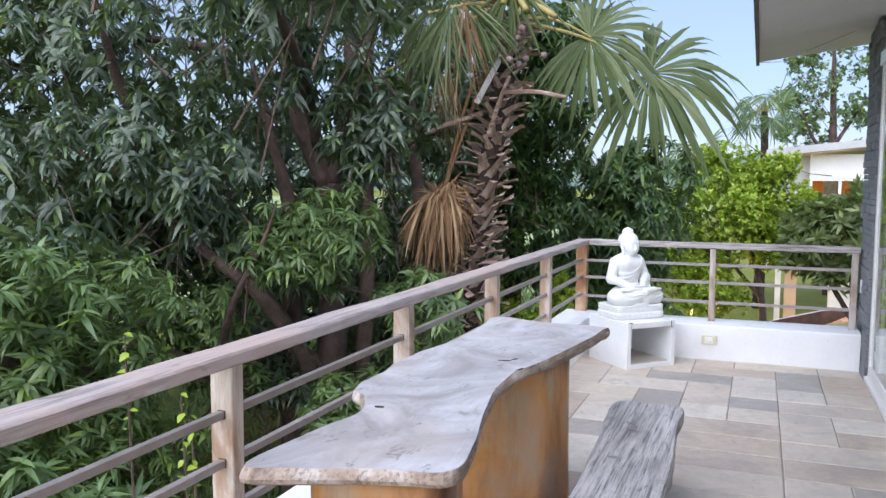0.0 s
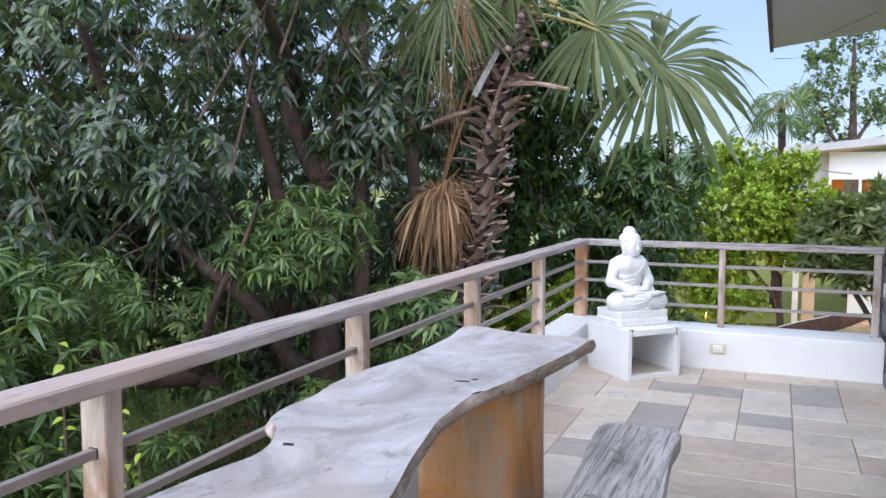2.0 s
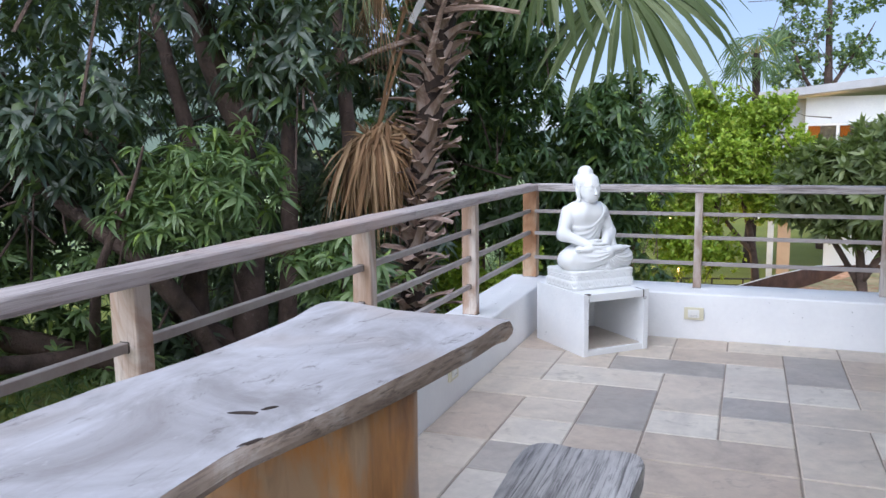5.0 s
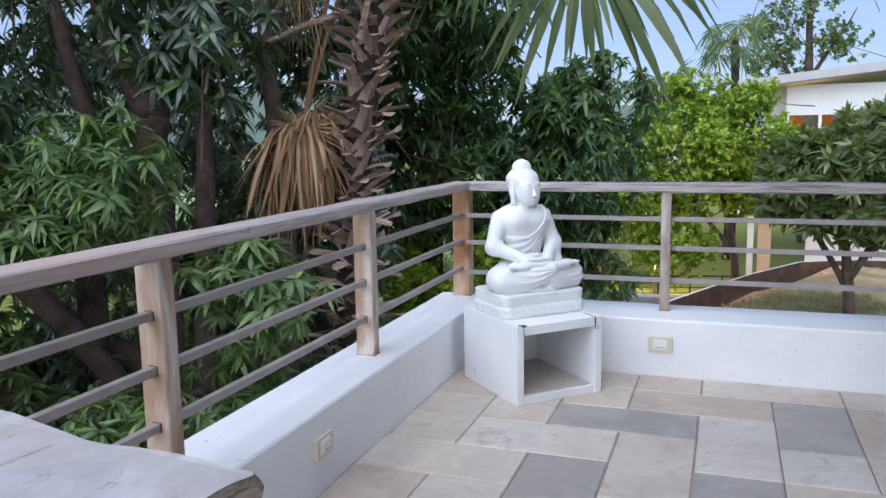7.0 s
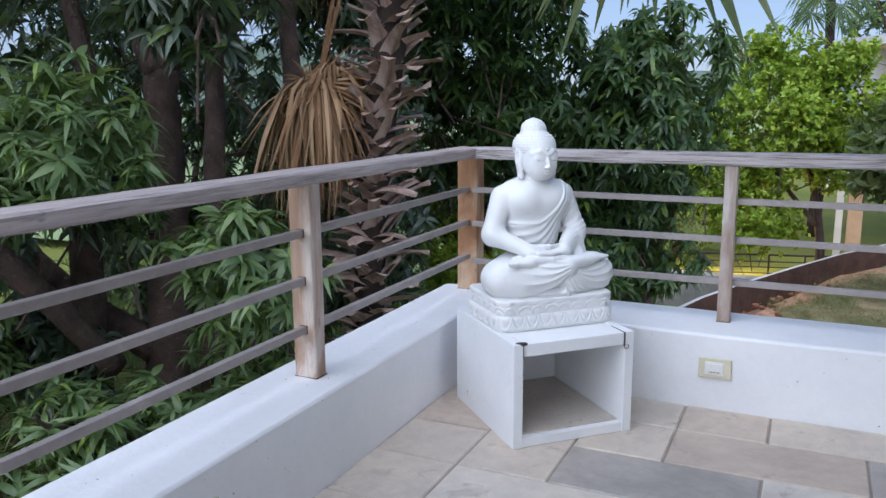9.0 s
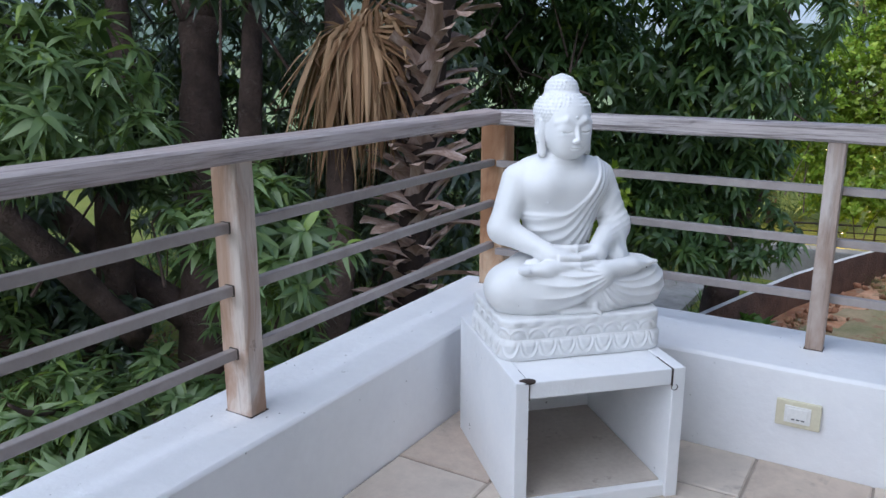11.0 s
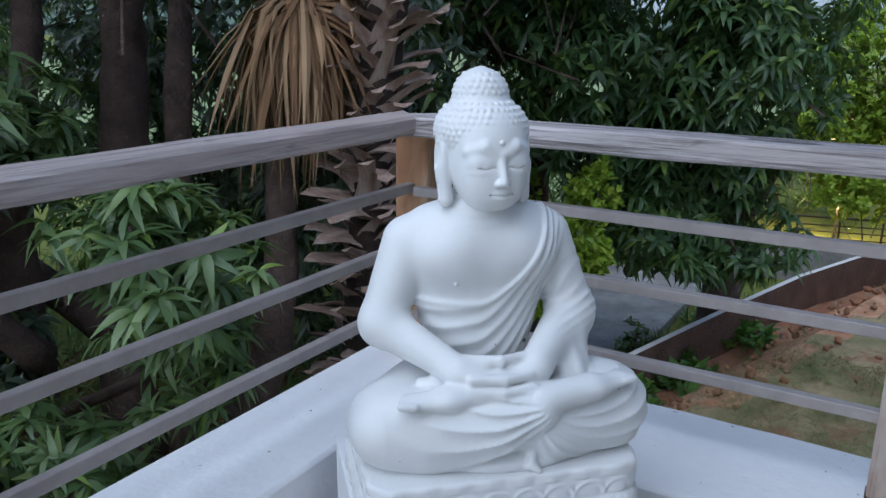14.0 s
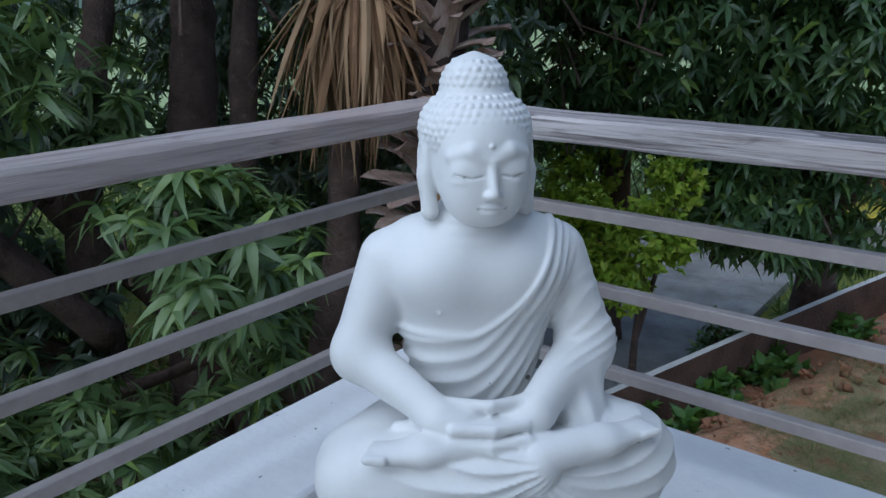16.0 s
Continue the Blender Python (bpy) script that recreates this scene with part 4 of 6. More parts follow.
# ---- ground and garden ----
GZ = -2.75
def ground_mesh():
    bm = bmesh.new()
    xs = [-900, -300, -90, -40, -22] + [-16 + i * 0.8 for i in range(46)] + [26, 45, 100, 300, 900]
    ys = [-900, -200, -60, -20, -8] + [-2 + i * 0.8 for i in range(52)] + [45, 60, 120, 400, 900]
    grid = []
    for x in xs:
        row = []
        for y in ys:
            near = abs(x) < 25 and -5 < y < 45
            row.append(bm.verts.new((x, y, GZ + (noise.noise(Vector((x * 0.3, y * 0.3, 0))) * 0.12 if near else 0))))
        grid.append(row)
    for i in range(len(xs) - 1):
        for j in range(len(ys) - 1):
            bm.faces.new((grid[i][j], grid[i + 1][j], grid[i + 1][j + 1], grid[i][j + 1]))
    return bm


structure("ground", ground_mesh(), M["lawn"], "grassy garden ground reaching to the horizon", "ground", True)


def hill(x0, y0, length, height, seed, toward):
    bm = bmesh.new()
    rows = []
    for i in range(41):
        f = i / 40 - 0.5
        h = height * max(0.05, math.cos(f * math.pi)) * (0.75 + 0.5 * noise.noise(Vector((f * 5, seed, 0))))
        p = Vector((x0, y0, 0)) + Vector(toward) * length * f
        n = Vector((-toward[1], toward[0], 0)) * height * 2.2
        rows.append([bm.verts.new(p + n * k + Vector((0, 0, GZ - 1 + h * (1 - k * k)))) for k in (-1, -0.5, 0, 0.5, 1)])
    for r0, r1 in zip(rows, rows[1:]):
        for k in range(4):
            bm.faces.new((r0[k], r0[k + 1], r1[k + 1], r1[k]))
    return structure("backdrop", bm, M["hill"], "distant scrub-covered hill in haze", "hill", True)


hill(-330, 420, 520, 55, 2.0, (0.8, 0.6, 0))
hill(-520, 210, 420, 62, 6.0, (0.45, 0.89, 0))
hill(20, 620, 500, 40, 9.0, (1, -0.1, 0))

def meadow_mesh():
    bm = bmesh.new()
    grid = [[bm.verts.new((x, y, GZ + 0.25 + 0.1 * noise.noise(Vector((x * 0.1, y * 0.1, 3))))) for y in range(20, 181, 8)] for x in range(-190, -5, 8)]
    for c0, c1 in zip(grid, grid[1:]):
        for k in range(len(c0) - 1):
            bm.faces.new((c0[k], c1[k], c1[k + 1], c0[k + 1]))
    return bm


structure("meadow", meadow_mesh(), M["meadow"], "pale green open field beyond the garden", "field", True)

# raised bed of red soil and dry grass, with its low edging wall
EDGE = [(-3.2, 11.2), (-2.85, 12.6), (-2.5, 13.95), (-2.2, 15.1), (-1.85, 16.4), (-1.45, 17.8), (-0.9, 19.2), (-0.2, 20.8), (0.6, 22.5), (1.7, 24.4), (3.0, 25.0), (8.0, 25.2)]
def bed_mesh():
    bm = bmesh.new()
    rows = []
    for (x0, y0) in EDGE[:-2]:
        row = []
        for k in range(31):
            x = x0 + (7.5 - x0) * k / 30
            d = x - x0
            z = -2.42 + 0.42 * min(1, max(0, (d - 0.55) / 0.18)) + 0.05 * noise.noise(Vector((x, y0, 1))) + 0.03 * noise.noise(Vector((x * 4, y0 * 4, 1)))
            row.append(bm.verts.new((x, y0, z)))
        rows.append(row)
    for r0, r1 in zip(rows, rows[1:]):
        for k in range(30):
            bm.faces.new((r0[k], r0[k + 1], r1[k + 1], r1[k]))
    bmesh.ops.subdivide_edges(bm, edges=bm.edges[:], cuts=2, use_grid_fill=True)
    for v in bm.verts:
        v.co.z += 0.035 * noise.noise(v.co * 3.0) + 0.02 * noise.noise(v.co * 9)
    return bm


bed = structure("soil_bed", bed_mesh(), M["bed"], "raised garden bed of red soil and dry grass", "ground")
bed.data.materials.append(M["soil"])
bed.data.materials.append(M["cut_earth"])
for poly in bed.data.polygons:
    c = poly.center
    ex = np.interp(c.y, [p[1] for p in EDGE[:-1]], [p[0] for p in EDGE[:-1]])
    d = c.x - ex + 0.15 * noise.noise(c * 1.7)
    if d < 0.36:
        poly.material_index = 1
    elif d < 1.1 + 0.6 * noise.noise(c * 1.4):
        poly.material_index = 2
kerb = bmesh.new()
pts = [Vector((x, y, -1.9)) for x, y in EDGE]
for p, q in zip(pts, pts[1:]):
    n = (q - p).cross(Vector((0, 0, 1))).normalized() * 0.035
    vs = [kerb.verts.new(v) for v in (p - n, p + n, q + n, q - n)]
    lo = [kerb.verts.new(v.co + Vector((0, 0, -0.9))) for v in vs]
    kerb.faces.new(vs)
    for i in range(4):
        kerb.faces.new((vs[i], vs[(i + 1) % 4], lo[(i + 1) % 4], lo[i]))
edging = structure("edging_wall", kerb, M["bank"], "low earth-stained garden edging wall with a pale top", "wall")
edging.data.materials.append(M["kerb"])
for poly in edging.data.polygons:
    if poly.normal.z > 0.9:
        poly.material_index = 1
structure("garden_path", box((-5.6, 12.2, GZ - 0.1), (-2.95, 19.5, GZ + 0.12), 0.02), M["slab"], "cracked grey concrete garden path", "path")
structure("retaining_wall", box((-2.6, 20.4, GZ - 0.2), (-0.5, 20.75, -2.1), 0.02, turn=None), M["slab"], "dark low stone wall by the lawn", "wall")

# ---- foliage ----
def blade(L, Wd, droop, fold, segs=3, blunt=0.85):
    """A leaf along +x: three rows of points, folded along the rib, bending down."""
    s = np.linspace(0, 1, segs + 1)
    w = Wd * np.sin(np.pi * np.clip(s, 0.03, 0.985) ** blunt)
    x, z = L * s * (1 - 0.15 * droop * s), -L * droop * s ** 2
    V = np.stack([np.stack([x, -w, z + fold * w], 1), np.stack([x, 0 * w, z], 1), np.stack([x, w, z + fold * w], 1)], 1).reshape(-1, 3)
    F = []
    for i in range(segs):
        for j in range(2):
            a = i * 3 + j
            F.append((a, a + 3, a + 4, a + 1))
    return V, np.array(F)


def whorl(rng, count, L, Wd, spread=(35, 105), segs=3, stem=0.06, droop=(0.25, 0.6)):
    """A rosette of leaves round a twig's end, axis +z."""
    Vs, Fs, base = [], [], 0
    for i in range(count):
        V, F = blade(L * rng.uniform(0.65, 1.1), Wd * rng.uniform(0.8, 1.15), rng.uniform(*droop), 0.3, segs)
        el = math.radians(90 - rng.uniform(*spread))
        az = i * 2.4 + rng.uniform(-0.4, 0.4)
        tw = rng.uniform(-0.5, 0.5)
        R = np.array(Euler((tw, -el, az)).to_matrix())
        Vs.append(V @ R.T + np.array([0, 0, -stem * rng.uniform(0, 1)]))
        Fs.append(F + base)
        base += len(V)
    return np.concatenate(Vs), np.concatenate(Fs)


def turns(dirs, rng):
    """Rotations that carry +z to each direction, with a random spin."""
    z = dirs / np.linalg.norm(dirs, axis=1, keepdims=True)
    ref = np.where(np.abs(z[:, 2:3]) < 0.95, np.array([[0, 0, 1.0]]), np.array([[1.0, 0, 0]]))
    x = np.cross(ref, z)
    x /= np.linalg.norm(x, axis=1, keepdims=True)
    y = np.cross(z, x)
    a = rng.uniform(0, 2 * np.pi, len(z))[:, None]
    x2, y2 = x * np.cos(a) + y * np.sin(a), -x * np.sin(a) + y * np.cos(a)
    return np.stack([x2, y2, z], 2)


def scatter(templates, P, dirs, scale, rng, sag=0.0):
    Vs, Fs, base = [], [], 0
    R = turns(dirs, rng)
    pick = rng.integers(0, len(templates), len(P))
    for t, (V, F) in enumerate(templates):
        k = np.nonzero(pick == t)[0]
        if not len(k):
            continue
        rel = np.einsum("nij,vj->nvi", R[k], V) * scale[k][:, None, None]
        rel[..., 2] -= sag * (rel[..., 0] ** 2 + rel[..., 1] ** 2)
        Vs.append((rel + P[k][:, None, :]).reshape(-1, 3))
        Fs.append((F[None] + (base + np.arange(len(k)) * len(V))[:, None, None]).reshape(-1, 4))
        base += len(k) * len(V)
    return np.concatenate(Vs), np.concatenate(Fs)


def crown_points(blobs, rng, out=0.5, up=0.6):
    """Twig ends in a crown of blobs (centre, radii, count): thicker to the outside, clumped."""
    P, Dr = [], []
    for cx, cy, cz, rx, ry, rz, n in blobs:
        d = rng.normal(size=(int(n * 1.5), 3))
        d /= np.linalg.norm(d, axis=1, keepdims=True)
        p = d * rng.uniform(0, 1, (len(d), 1)) ** 0.42 * np.array([rx, ry, rz]) + np.array([cx, cy, cz])
        keep = np.array([noise.noise(Vector(q * 1.1)) for q in p]) + rng.uniform(-0.25, 0.25, len(p))
        order = np.argsort(-keep)[:n]
        P.append(p[order])
        Dr.append(d[order] * out + np.array([0, 0, up]) + rng.normal(size=(len(order), 3)) * 0.35)
    return np.concatenate(P), np.concatenate(Dr)


def tree(name, base, label, material, blobs, templates, limbs, rng, leaf_part="crown", sag=0.0, scale=(0.8, 1.2), bark=None, near=None, twigs=0):
    root = thing(name, base, label, "tree")
    bm = bmesh.new()
    for i, (pts, rad) in enumerate(limbs[:1]):
        limb(pts, rad, 12, bm, 0.3, i)
    part("trunk", bm, bark or M["bark"], root, "", True)
    for i, (pts, rad) in enumerate(limbs[1:]):
        a, b = Vector(pts[-2]), Vector(pts[-1])
        pts, rad = list(pts) + [b + (b - a).normalized() * rad[-1] * 16 + Vector((0, 0, 0.1))], list(rad) + [0.008]
        part("limb", limb(pts, rad, 9, None, 0.3, i + 5), bark or M["bark"], root, "", True)
    P, Dr = crown_points(blobs, rng)
    sc = rng.uniform(*scale, len(P))
    if twigs:
        tb = bmesh.new()
        for i in rng.choice(len(P), min(twigs, len(P)), False):
            if near is not None and near(P[i]):
                continue
            q, d = Vector(P[i]), Vector(Dr[i]).normalized()
            tube([q - d * 1.1 + Vector(rng.normal(size=3)) * 0.3, q - d * 0.45, q], [0.013, 0.008, 0.003], 4, tb)
        part("twig_tangle", tb, bark or M["bark"], root)["kind"] = "stuff"
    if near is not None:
        # lower rosettes, lit by lighter colour: the nearest ones each by itself, the rest joined
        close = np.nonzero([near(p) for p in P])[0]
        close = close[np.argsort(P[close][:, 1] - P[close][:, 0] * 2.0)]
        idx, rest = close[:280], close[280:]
        shapes = [arrays_mesh("leaf_rosette", V, F, M["mango_lit"]) for V, F in ROSETTE]
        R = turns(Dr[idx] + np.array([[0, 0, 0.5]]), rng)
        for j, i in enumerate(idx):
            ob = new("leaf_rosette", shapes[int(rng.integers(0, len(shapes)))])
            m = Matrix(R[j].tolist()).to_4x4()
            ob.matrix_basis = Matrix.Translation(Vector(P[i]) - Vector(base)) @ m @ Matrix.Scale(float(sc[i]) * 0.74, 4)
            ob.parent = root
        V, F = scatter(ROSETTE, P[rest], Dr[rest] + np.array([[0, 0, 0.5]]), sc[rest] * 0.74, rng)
        ob = new("lower_crown", arrays_mesh("lower_crown", V - np.array(base), F, M["mango_lit"]))
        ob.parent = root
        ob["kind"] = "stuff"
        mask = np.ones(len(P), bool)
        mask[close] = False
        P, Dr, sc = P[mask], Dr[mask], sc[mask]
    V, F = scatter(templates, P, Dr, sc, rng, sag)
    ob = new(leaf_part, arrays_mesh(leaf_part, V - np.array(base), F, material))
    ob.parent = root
    ob["kind"] = "stuff"
    return root


rng = np.random.default_rng(7)
MANGO = [whorl(rng, int(rng.integers(11, 17)), 0.185, 0.0275, (35, 100), 3, 0.09, (0.15, 0.55)) for _ in range(10)]
ROSETTE = [whorl(rng, int(rng.integers(14, 21)), 0.19, 0.0255, (25, 92), 5, 0.07, (0.6, 1.35)) for _ in range(10)]
FORK = (-5.4, 10.7, 1.45)
mango_limbs = [
    ([(-5.3, 10.4, -2.9), (-5.15, 10.25, -1.6), (-5.2, 10.4, -0.3), (-5.35, 10.6, 0.8), FORK], [0.27, 0.2, 0.175, 0.165, 0.15]),
    ([FORK, (-5.75, 10.65, 2.2), (-6.0, 10.6, 3.2), (-6.4, 10.4, 4.6)], [0.15, 0.13, 0.11, 0.07]),
    ([FORK, (-5.25, 10.9, 2.3), (-5.2, 11.0, 3.6), (-5.5, 11.2, 5.2)], [0.13, 0.11, 0.09, 0.06]),
    ([(-4.9, 10.5, -2.9), (-4.75, 10.4, -1.2), (-4.7, 10.5, 0.4), (-4.85, 10.8, 2.0), (-4.9, 11.0, 4.2)], [0.13, 0.11, 0.095, 0.08, 0.06]),
    ([(-4.3, 10.6, -2.9), (-4.05, 10.4, -1.6), (-3.85, 10.5, -0.6), (-4.1, 10.9, 0.8), (-4.4, 11.2, 2.6)], [0.15, 0.14, 0.13, 0.1, 0.07]),
    ([(-5.1, 10.0, -2.0), (-5.3, 9.4, -1.2), (-5.7, 8.6, -0.7), (-6.5, 7.6, -0.2), (-7.2, 6.8, 0.5)], [0.2, 0.15, 0.13, 0.1, 0.05]),
    ([(-5.2, 10.2, -1.0), (-6.2, 9.9, -0.3), (-7.3, 9.7, 0.8), (-8.8, 10.2, 1.8), (-9.8, 10.4, 2.6)], [0.14, 0.12, 0.1, 0.07, 0.04]),
    ([(-6.2, 9.9, -0.3), (-6.6, 9.2, 1.0), (-6.9, 8.6, 2.4), (-6.6, 7.8, 3.6)], [0.08, 0.07, 0.06, 0.035]),
    ([(-5.5, 10.6, 2.0), (-5.0, 9.4, 2.8), (-4.4, 8.0, 3.2), (-3.6, 6.9, 3.3)], [0.09, 0.07, 0.05, 0.025]),
    ([(-7.3, 9.7, 0.8), (-8.2, 8.6, 0.9), (-9.0, 7.2, 1.4)], [0.06, 0.045, 0.025]),
    ([(-6.4, 10.5, 3.2), (-7.8, 9.6, 3.4), (-8.8, 8.4, 3.4)], [0.08, 0.05, 0.03]),
    ([(-5.7, 8.6, -0.7), (-5.0, 8.0, 0.2), (-4.6, 8.0, 0.9)], [0.06, 0.04, 0.02]),
    ([(-4.05, 10.4, -1.6), (-3.6, 9.6, -0.7), (-3.3, 9.1, 0.0)], [0.05, 0.035, 0.02]),
    ([(-5.5, 9.9, -2.9), (-5.4, 9.7, -1.4), (-5.33, 9.63, -0.2), (-5.38, 9.8, 0.65), (-5.7, 10.15, 1.3), (-6.2, 10.4, 2.4)], [0.16, 0.14, 0.125, 0.115, 0.1, 0.07]),
    ([(-5.7, 8.6, -0.7), (-5.5, 7.2, -0.4), (-5.2, 5.8, 0.0), (-4.9, 4.8, 0.4)], [0.09, 0.07, 0.05, 0.025]),
    ([(-4.95, 9.5, -0.9), (-5.0, 8.7, 0.1), (-5.55, 8.4, 0.65), (-6.2, 8.25, 1.2), (-7.0, 8.0, 1.8)], [0.1, 0.085, 0.07, 0.055, 0.03]),
    ([(-6.1, 9.6, 1.3), (-7.0, 9.0, 1.55), (-8.0, 8.5, 1.5), (-9.2, 8.0, 1.75)], [0.07, 0.055, 0.045, 0.025]),
    ([(-4.75, 10.4, -1.2), (-4.2, 9.0, -0.9), (-3.7, 8.0, -0.6)], [0.05, 0.035, 0.02]),
]
mango_blobs = [
    (-6.9, 6.4, 0.1, 1.5, 2.3, 1.5, 430), (-8.6, 7.2, -0.9, 2.2, 2.8, 1.4, 380), (-7.6, 9.2, 3.2, 2.6, 2.6, 1.9, 300),
    (-4.6, 7.2, 3.7, 1.7, 2.0, 0.9, 100), (-2.9, 6.6, 3.35, 0.7, 1.0, 0.75, 110), (-4.5, 8.4, 0.85, 0.55, 0.6, 0.5, 80), (-3.3, 9.2, 0.15, 0.6, 0.6, 0.45, 50),
    (-4.3, 9.9, 2.3, 0.75, 0.75, 0.75, 90), (-4.9, 11.6, 4.6, 2.4, 2.0, 1.6, 220), (-6.2, 12.8, 1.0, 2.6, 1.6, 2.0, 220),
    (-3.9, 8.6, -0.75, 0.6, 0.5, 0.4, 34), (-4.8, 6.0, -1.0, 1.1, 1.2, 0.7, 150), (-9.8, 10.6, 1.2, 1.8, 2.4, 2.2, 240),
    (-6.0, 8.3, 1.5, 1.0, 1.0, 1.2, 180), (-4.4, 12.2, 0.2, 1.0, 0.9, 1.3, 160), (-9.5, 6.8, 2.6, 1.6, 1.8, 1.8, 170),
    (-5.3, 5.5, 0.25, 1.35, 1.6, 1.0, 420), (-4.4, 4.3, -0.6, 0.9, 1.2, 0.7, 190), (-5.3, 13.2, 3.0, 1.4, 1.0, 1.3, 230), (-6.5, 14.6, 0.8, 2.2, 1.0, 1.4, 300), (-9.6, 13.6, 0.9, 2.0, 1.0, 1.5, 260), (-9.5, 10.0, 0.2, 1.6, 1.6, 1.3, 200), (-9.0, 9.5, 3.6, 2.0, 2.0, 1.4, 280),
    (-6.3, 8.7, 0.1, 1.1, 1.1, 1.1, 190), (-5.7, 9.2, -0.9, 0.8, 0.7, 0.7, 90), (-7.6, 7.8, 1.6, 1.4, 1.4, 1.1, 180), (-5.3, 9.5, 3.3, 1.3, 1.2, 0.9, 120),
    (-6.8, 11.7, 2.8, 1.8, 1.0, 1.6, 150), (-8.4, 12.8, 2.4, 2.4, 1.4, 2.6, 200), (-5.4, 4.2, -1.2, 1.2, 1.5, 0.7, 130), (-4.3, 9.3, -1.3, 0.7, 0.5, 0.4, 30), (-7.6, 13.2, -0.4, 2.2, 0.9, 1.7, 330), (-5.6, 13.6, -1.2, 1.6, 0.8, 1.2, 210), (-3.45, 9.5, 0.1, 0.5, 0.4, 0.28, 26), (-3.95, 8.4, 1.05, 0.45, 0.5, 0.5, 40), (-3.75, 9.6, -0.6, 0.5, 0.4, 0.4, 34), (-3.6, 8.1, -0.75, 0.5, 0.55, 0.4, 36), (-4.9, 9.6, 0.55, 0.5, 0.4, 0.45, 40),
]
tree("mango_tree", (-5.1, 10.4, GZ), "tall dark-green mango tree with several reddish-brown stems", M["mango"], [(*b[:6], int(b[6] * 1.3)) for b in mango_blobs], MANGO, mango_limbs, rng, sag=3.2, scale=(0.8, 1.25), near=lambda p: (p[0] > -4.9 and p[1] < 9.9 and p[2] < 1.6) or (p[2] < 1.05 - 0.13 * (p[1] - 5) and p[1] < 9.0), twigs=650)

mango_b = [
    ([(-2.3, 16.9, -2.9), (-2.2, 16.6, -1.7), (-2.3, 16.3, -0.6), (-2.5, 15.8, 0.6), (-2.6, 15.4, 1.8)], [0.26, 0.22, 0.18, 0.13, 0.07]),
    ([(-2.2, 16.6, -1.7), (-2.9, 16.2, -1.3), (-3.4, 15.6, -0.5), (-3.6, 14.8, 0.6)], [0.14, 0.12, 0.09, 0.05]),
    ([(-2.25, 16.4, -1.2), (-1.8, 16.0, -0.6), (-1.5, 15.5, 0.4), (-1.5, 15.2, 1.4)], [0.12, 0.1, 0.07, 0.04]),
    ([(-2.9, 16.2, -1.3), (-3.0, 15.4, -1.5), (-2.8, 14.8, -1.1)], [0.08, 0.06, 0.03]),
]
tree("mango_tree", (-2.3, 16.9, GZ), "rounded dense mango tree beside the garden path", M["mango_far"],
     [(-2.0, 15.2, 1.0, 1.15, 1.1, 1.15, 520), (-1.7, 15.1, 1.6, 0.8, 0.8, 0.75, 230), (-3.3, 14.8, 1.0, 1.1, 1.0, 1.6, 420), (-2.6, 15.3, 0.0, 1.3, 0.9, 0.7, 330), (-2.2, 14.7, -0.7, 1.2, 0.7, 0.45, 190)], MANGO, mango_b, rng, sag=3.0, scale=(0.85, 1.2), twigs=25)
tree("mango_tree", (-4.2, 15.2, GZ), "tall dark mango tree behind the palm", M["mango_far"],
     [(-3.9, 14.6, 3.4, 1.3, 1.3, 1.7, 520), (-2.9, 14.2, 3.4, 0.8, 0.8, 1.3, 220), (-5.3, 15.4, 2.6, 1.6, 1.2, 2.4, 250), (-4.6, 15.0, 0.4, 1.2, 1.0, 1.0, 200), (-4.2, 14.5, 1.8, 1.1, 0.8, 0.9, 260)], MANGO,
     [([(-4.2, 15.2, -2.9), (-4.1, 15.1, -1.0), (-4.0, 15.0, 1.2), (-3.9, 14.9, 3.4)], [0.22, 0.18, 0.14, 0.07])], rng, sag=3.0, scale=(0.85, 1.25), twigs=160)

SMALL = [whorl(rng, 11, 0.095, 0.026, (15, 110), 2, 0.12, (0.05, 0.35)) for _ in range(6)]
tree("lime_tree", (0.2, 22.2, GZ), "bright yellow-green bushy tree on the lawn", M["lime"],
     [(-0.55, 22.0, 0.75, 1.6, 1.2, 1.35, 1150), (-1.75, 21.8, 0.9, 0.55, 0.5, 0.4, 130), (0.95, 21.9, 1.15, 0.5, 0.5, 0.4, 130), (-0.9, 21.6, 2.2, 0.5, 0.4, 0.35, 90), (0.0, 21.3, 0.9, 0.6, 0.4, 0.5, 130), (-0.3, 22.0, 1.75, 1.0, 0.8, 0.75, 520), (-1.3, 22.0, -0.4, 0.95, 0.9, 0.9, 420), (0.45, 22.1, 0.3, 1.0, 0.8, 1.0, 520), (-1.0, 21.6, -1.3, 1.1, 0.8, 0.7, 380), (-1.9, 21.3, -0.5, 0.6, 0.5, 0.6, 170), (0.4, 22.0, 1.9, 0.7, 0.6, 0.5, 160)], SMALL,
     [([(0.25, 22.3, -2.9), (0.22, 22.2, -1.6), (0.0, 22.1, -0.4), (-0.3, 22.0, 0.8)], [0.1, 0.085, 0.07, 0.04]), ([(0.22, 22.2, -1.4), (-0.5, 22.0, -0.5), (-0.9, 22.0, 0.2)], [0.06, 0.045, 0.03])], rng, scale=(0.9, 1.5), twigs=60)
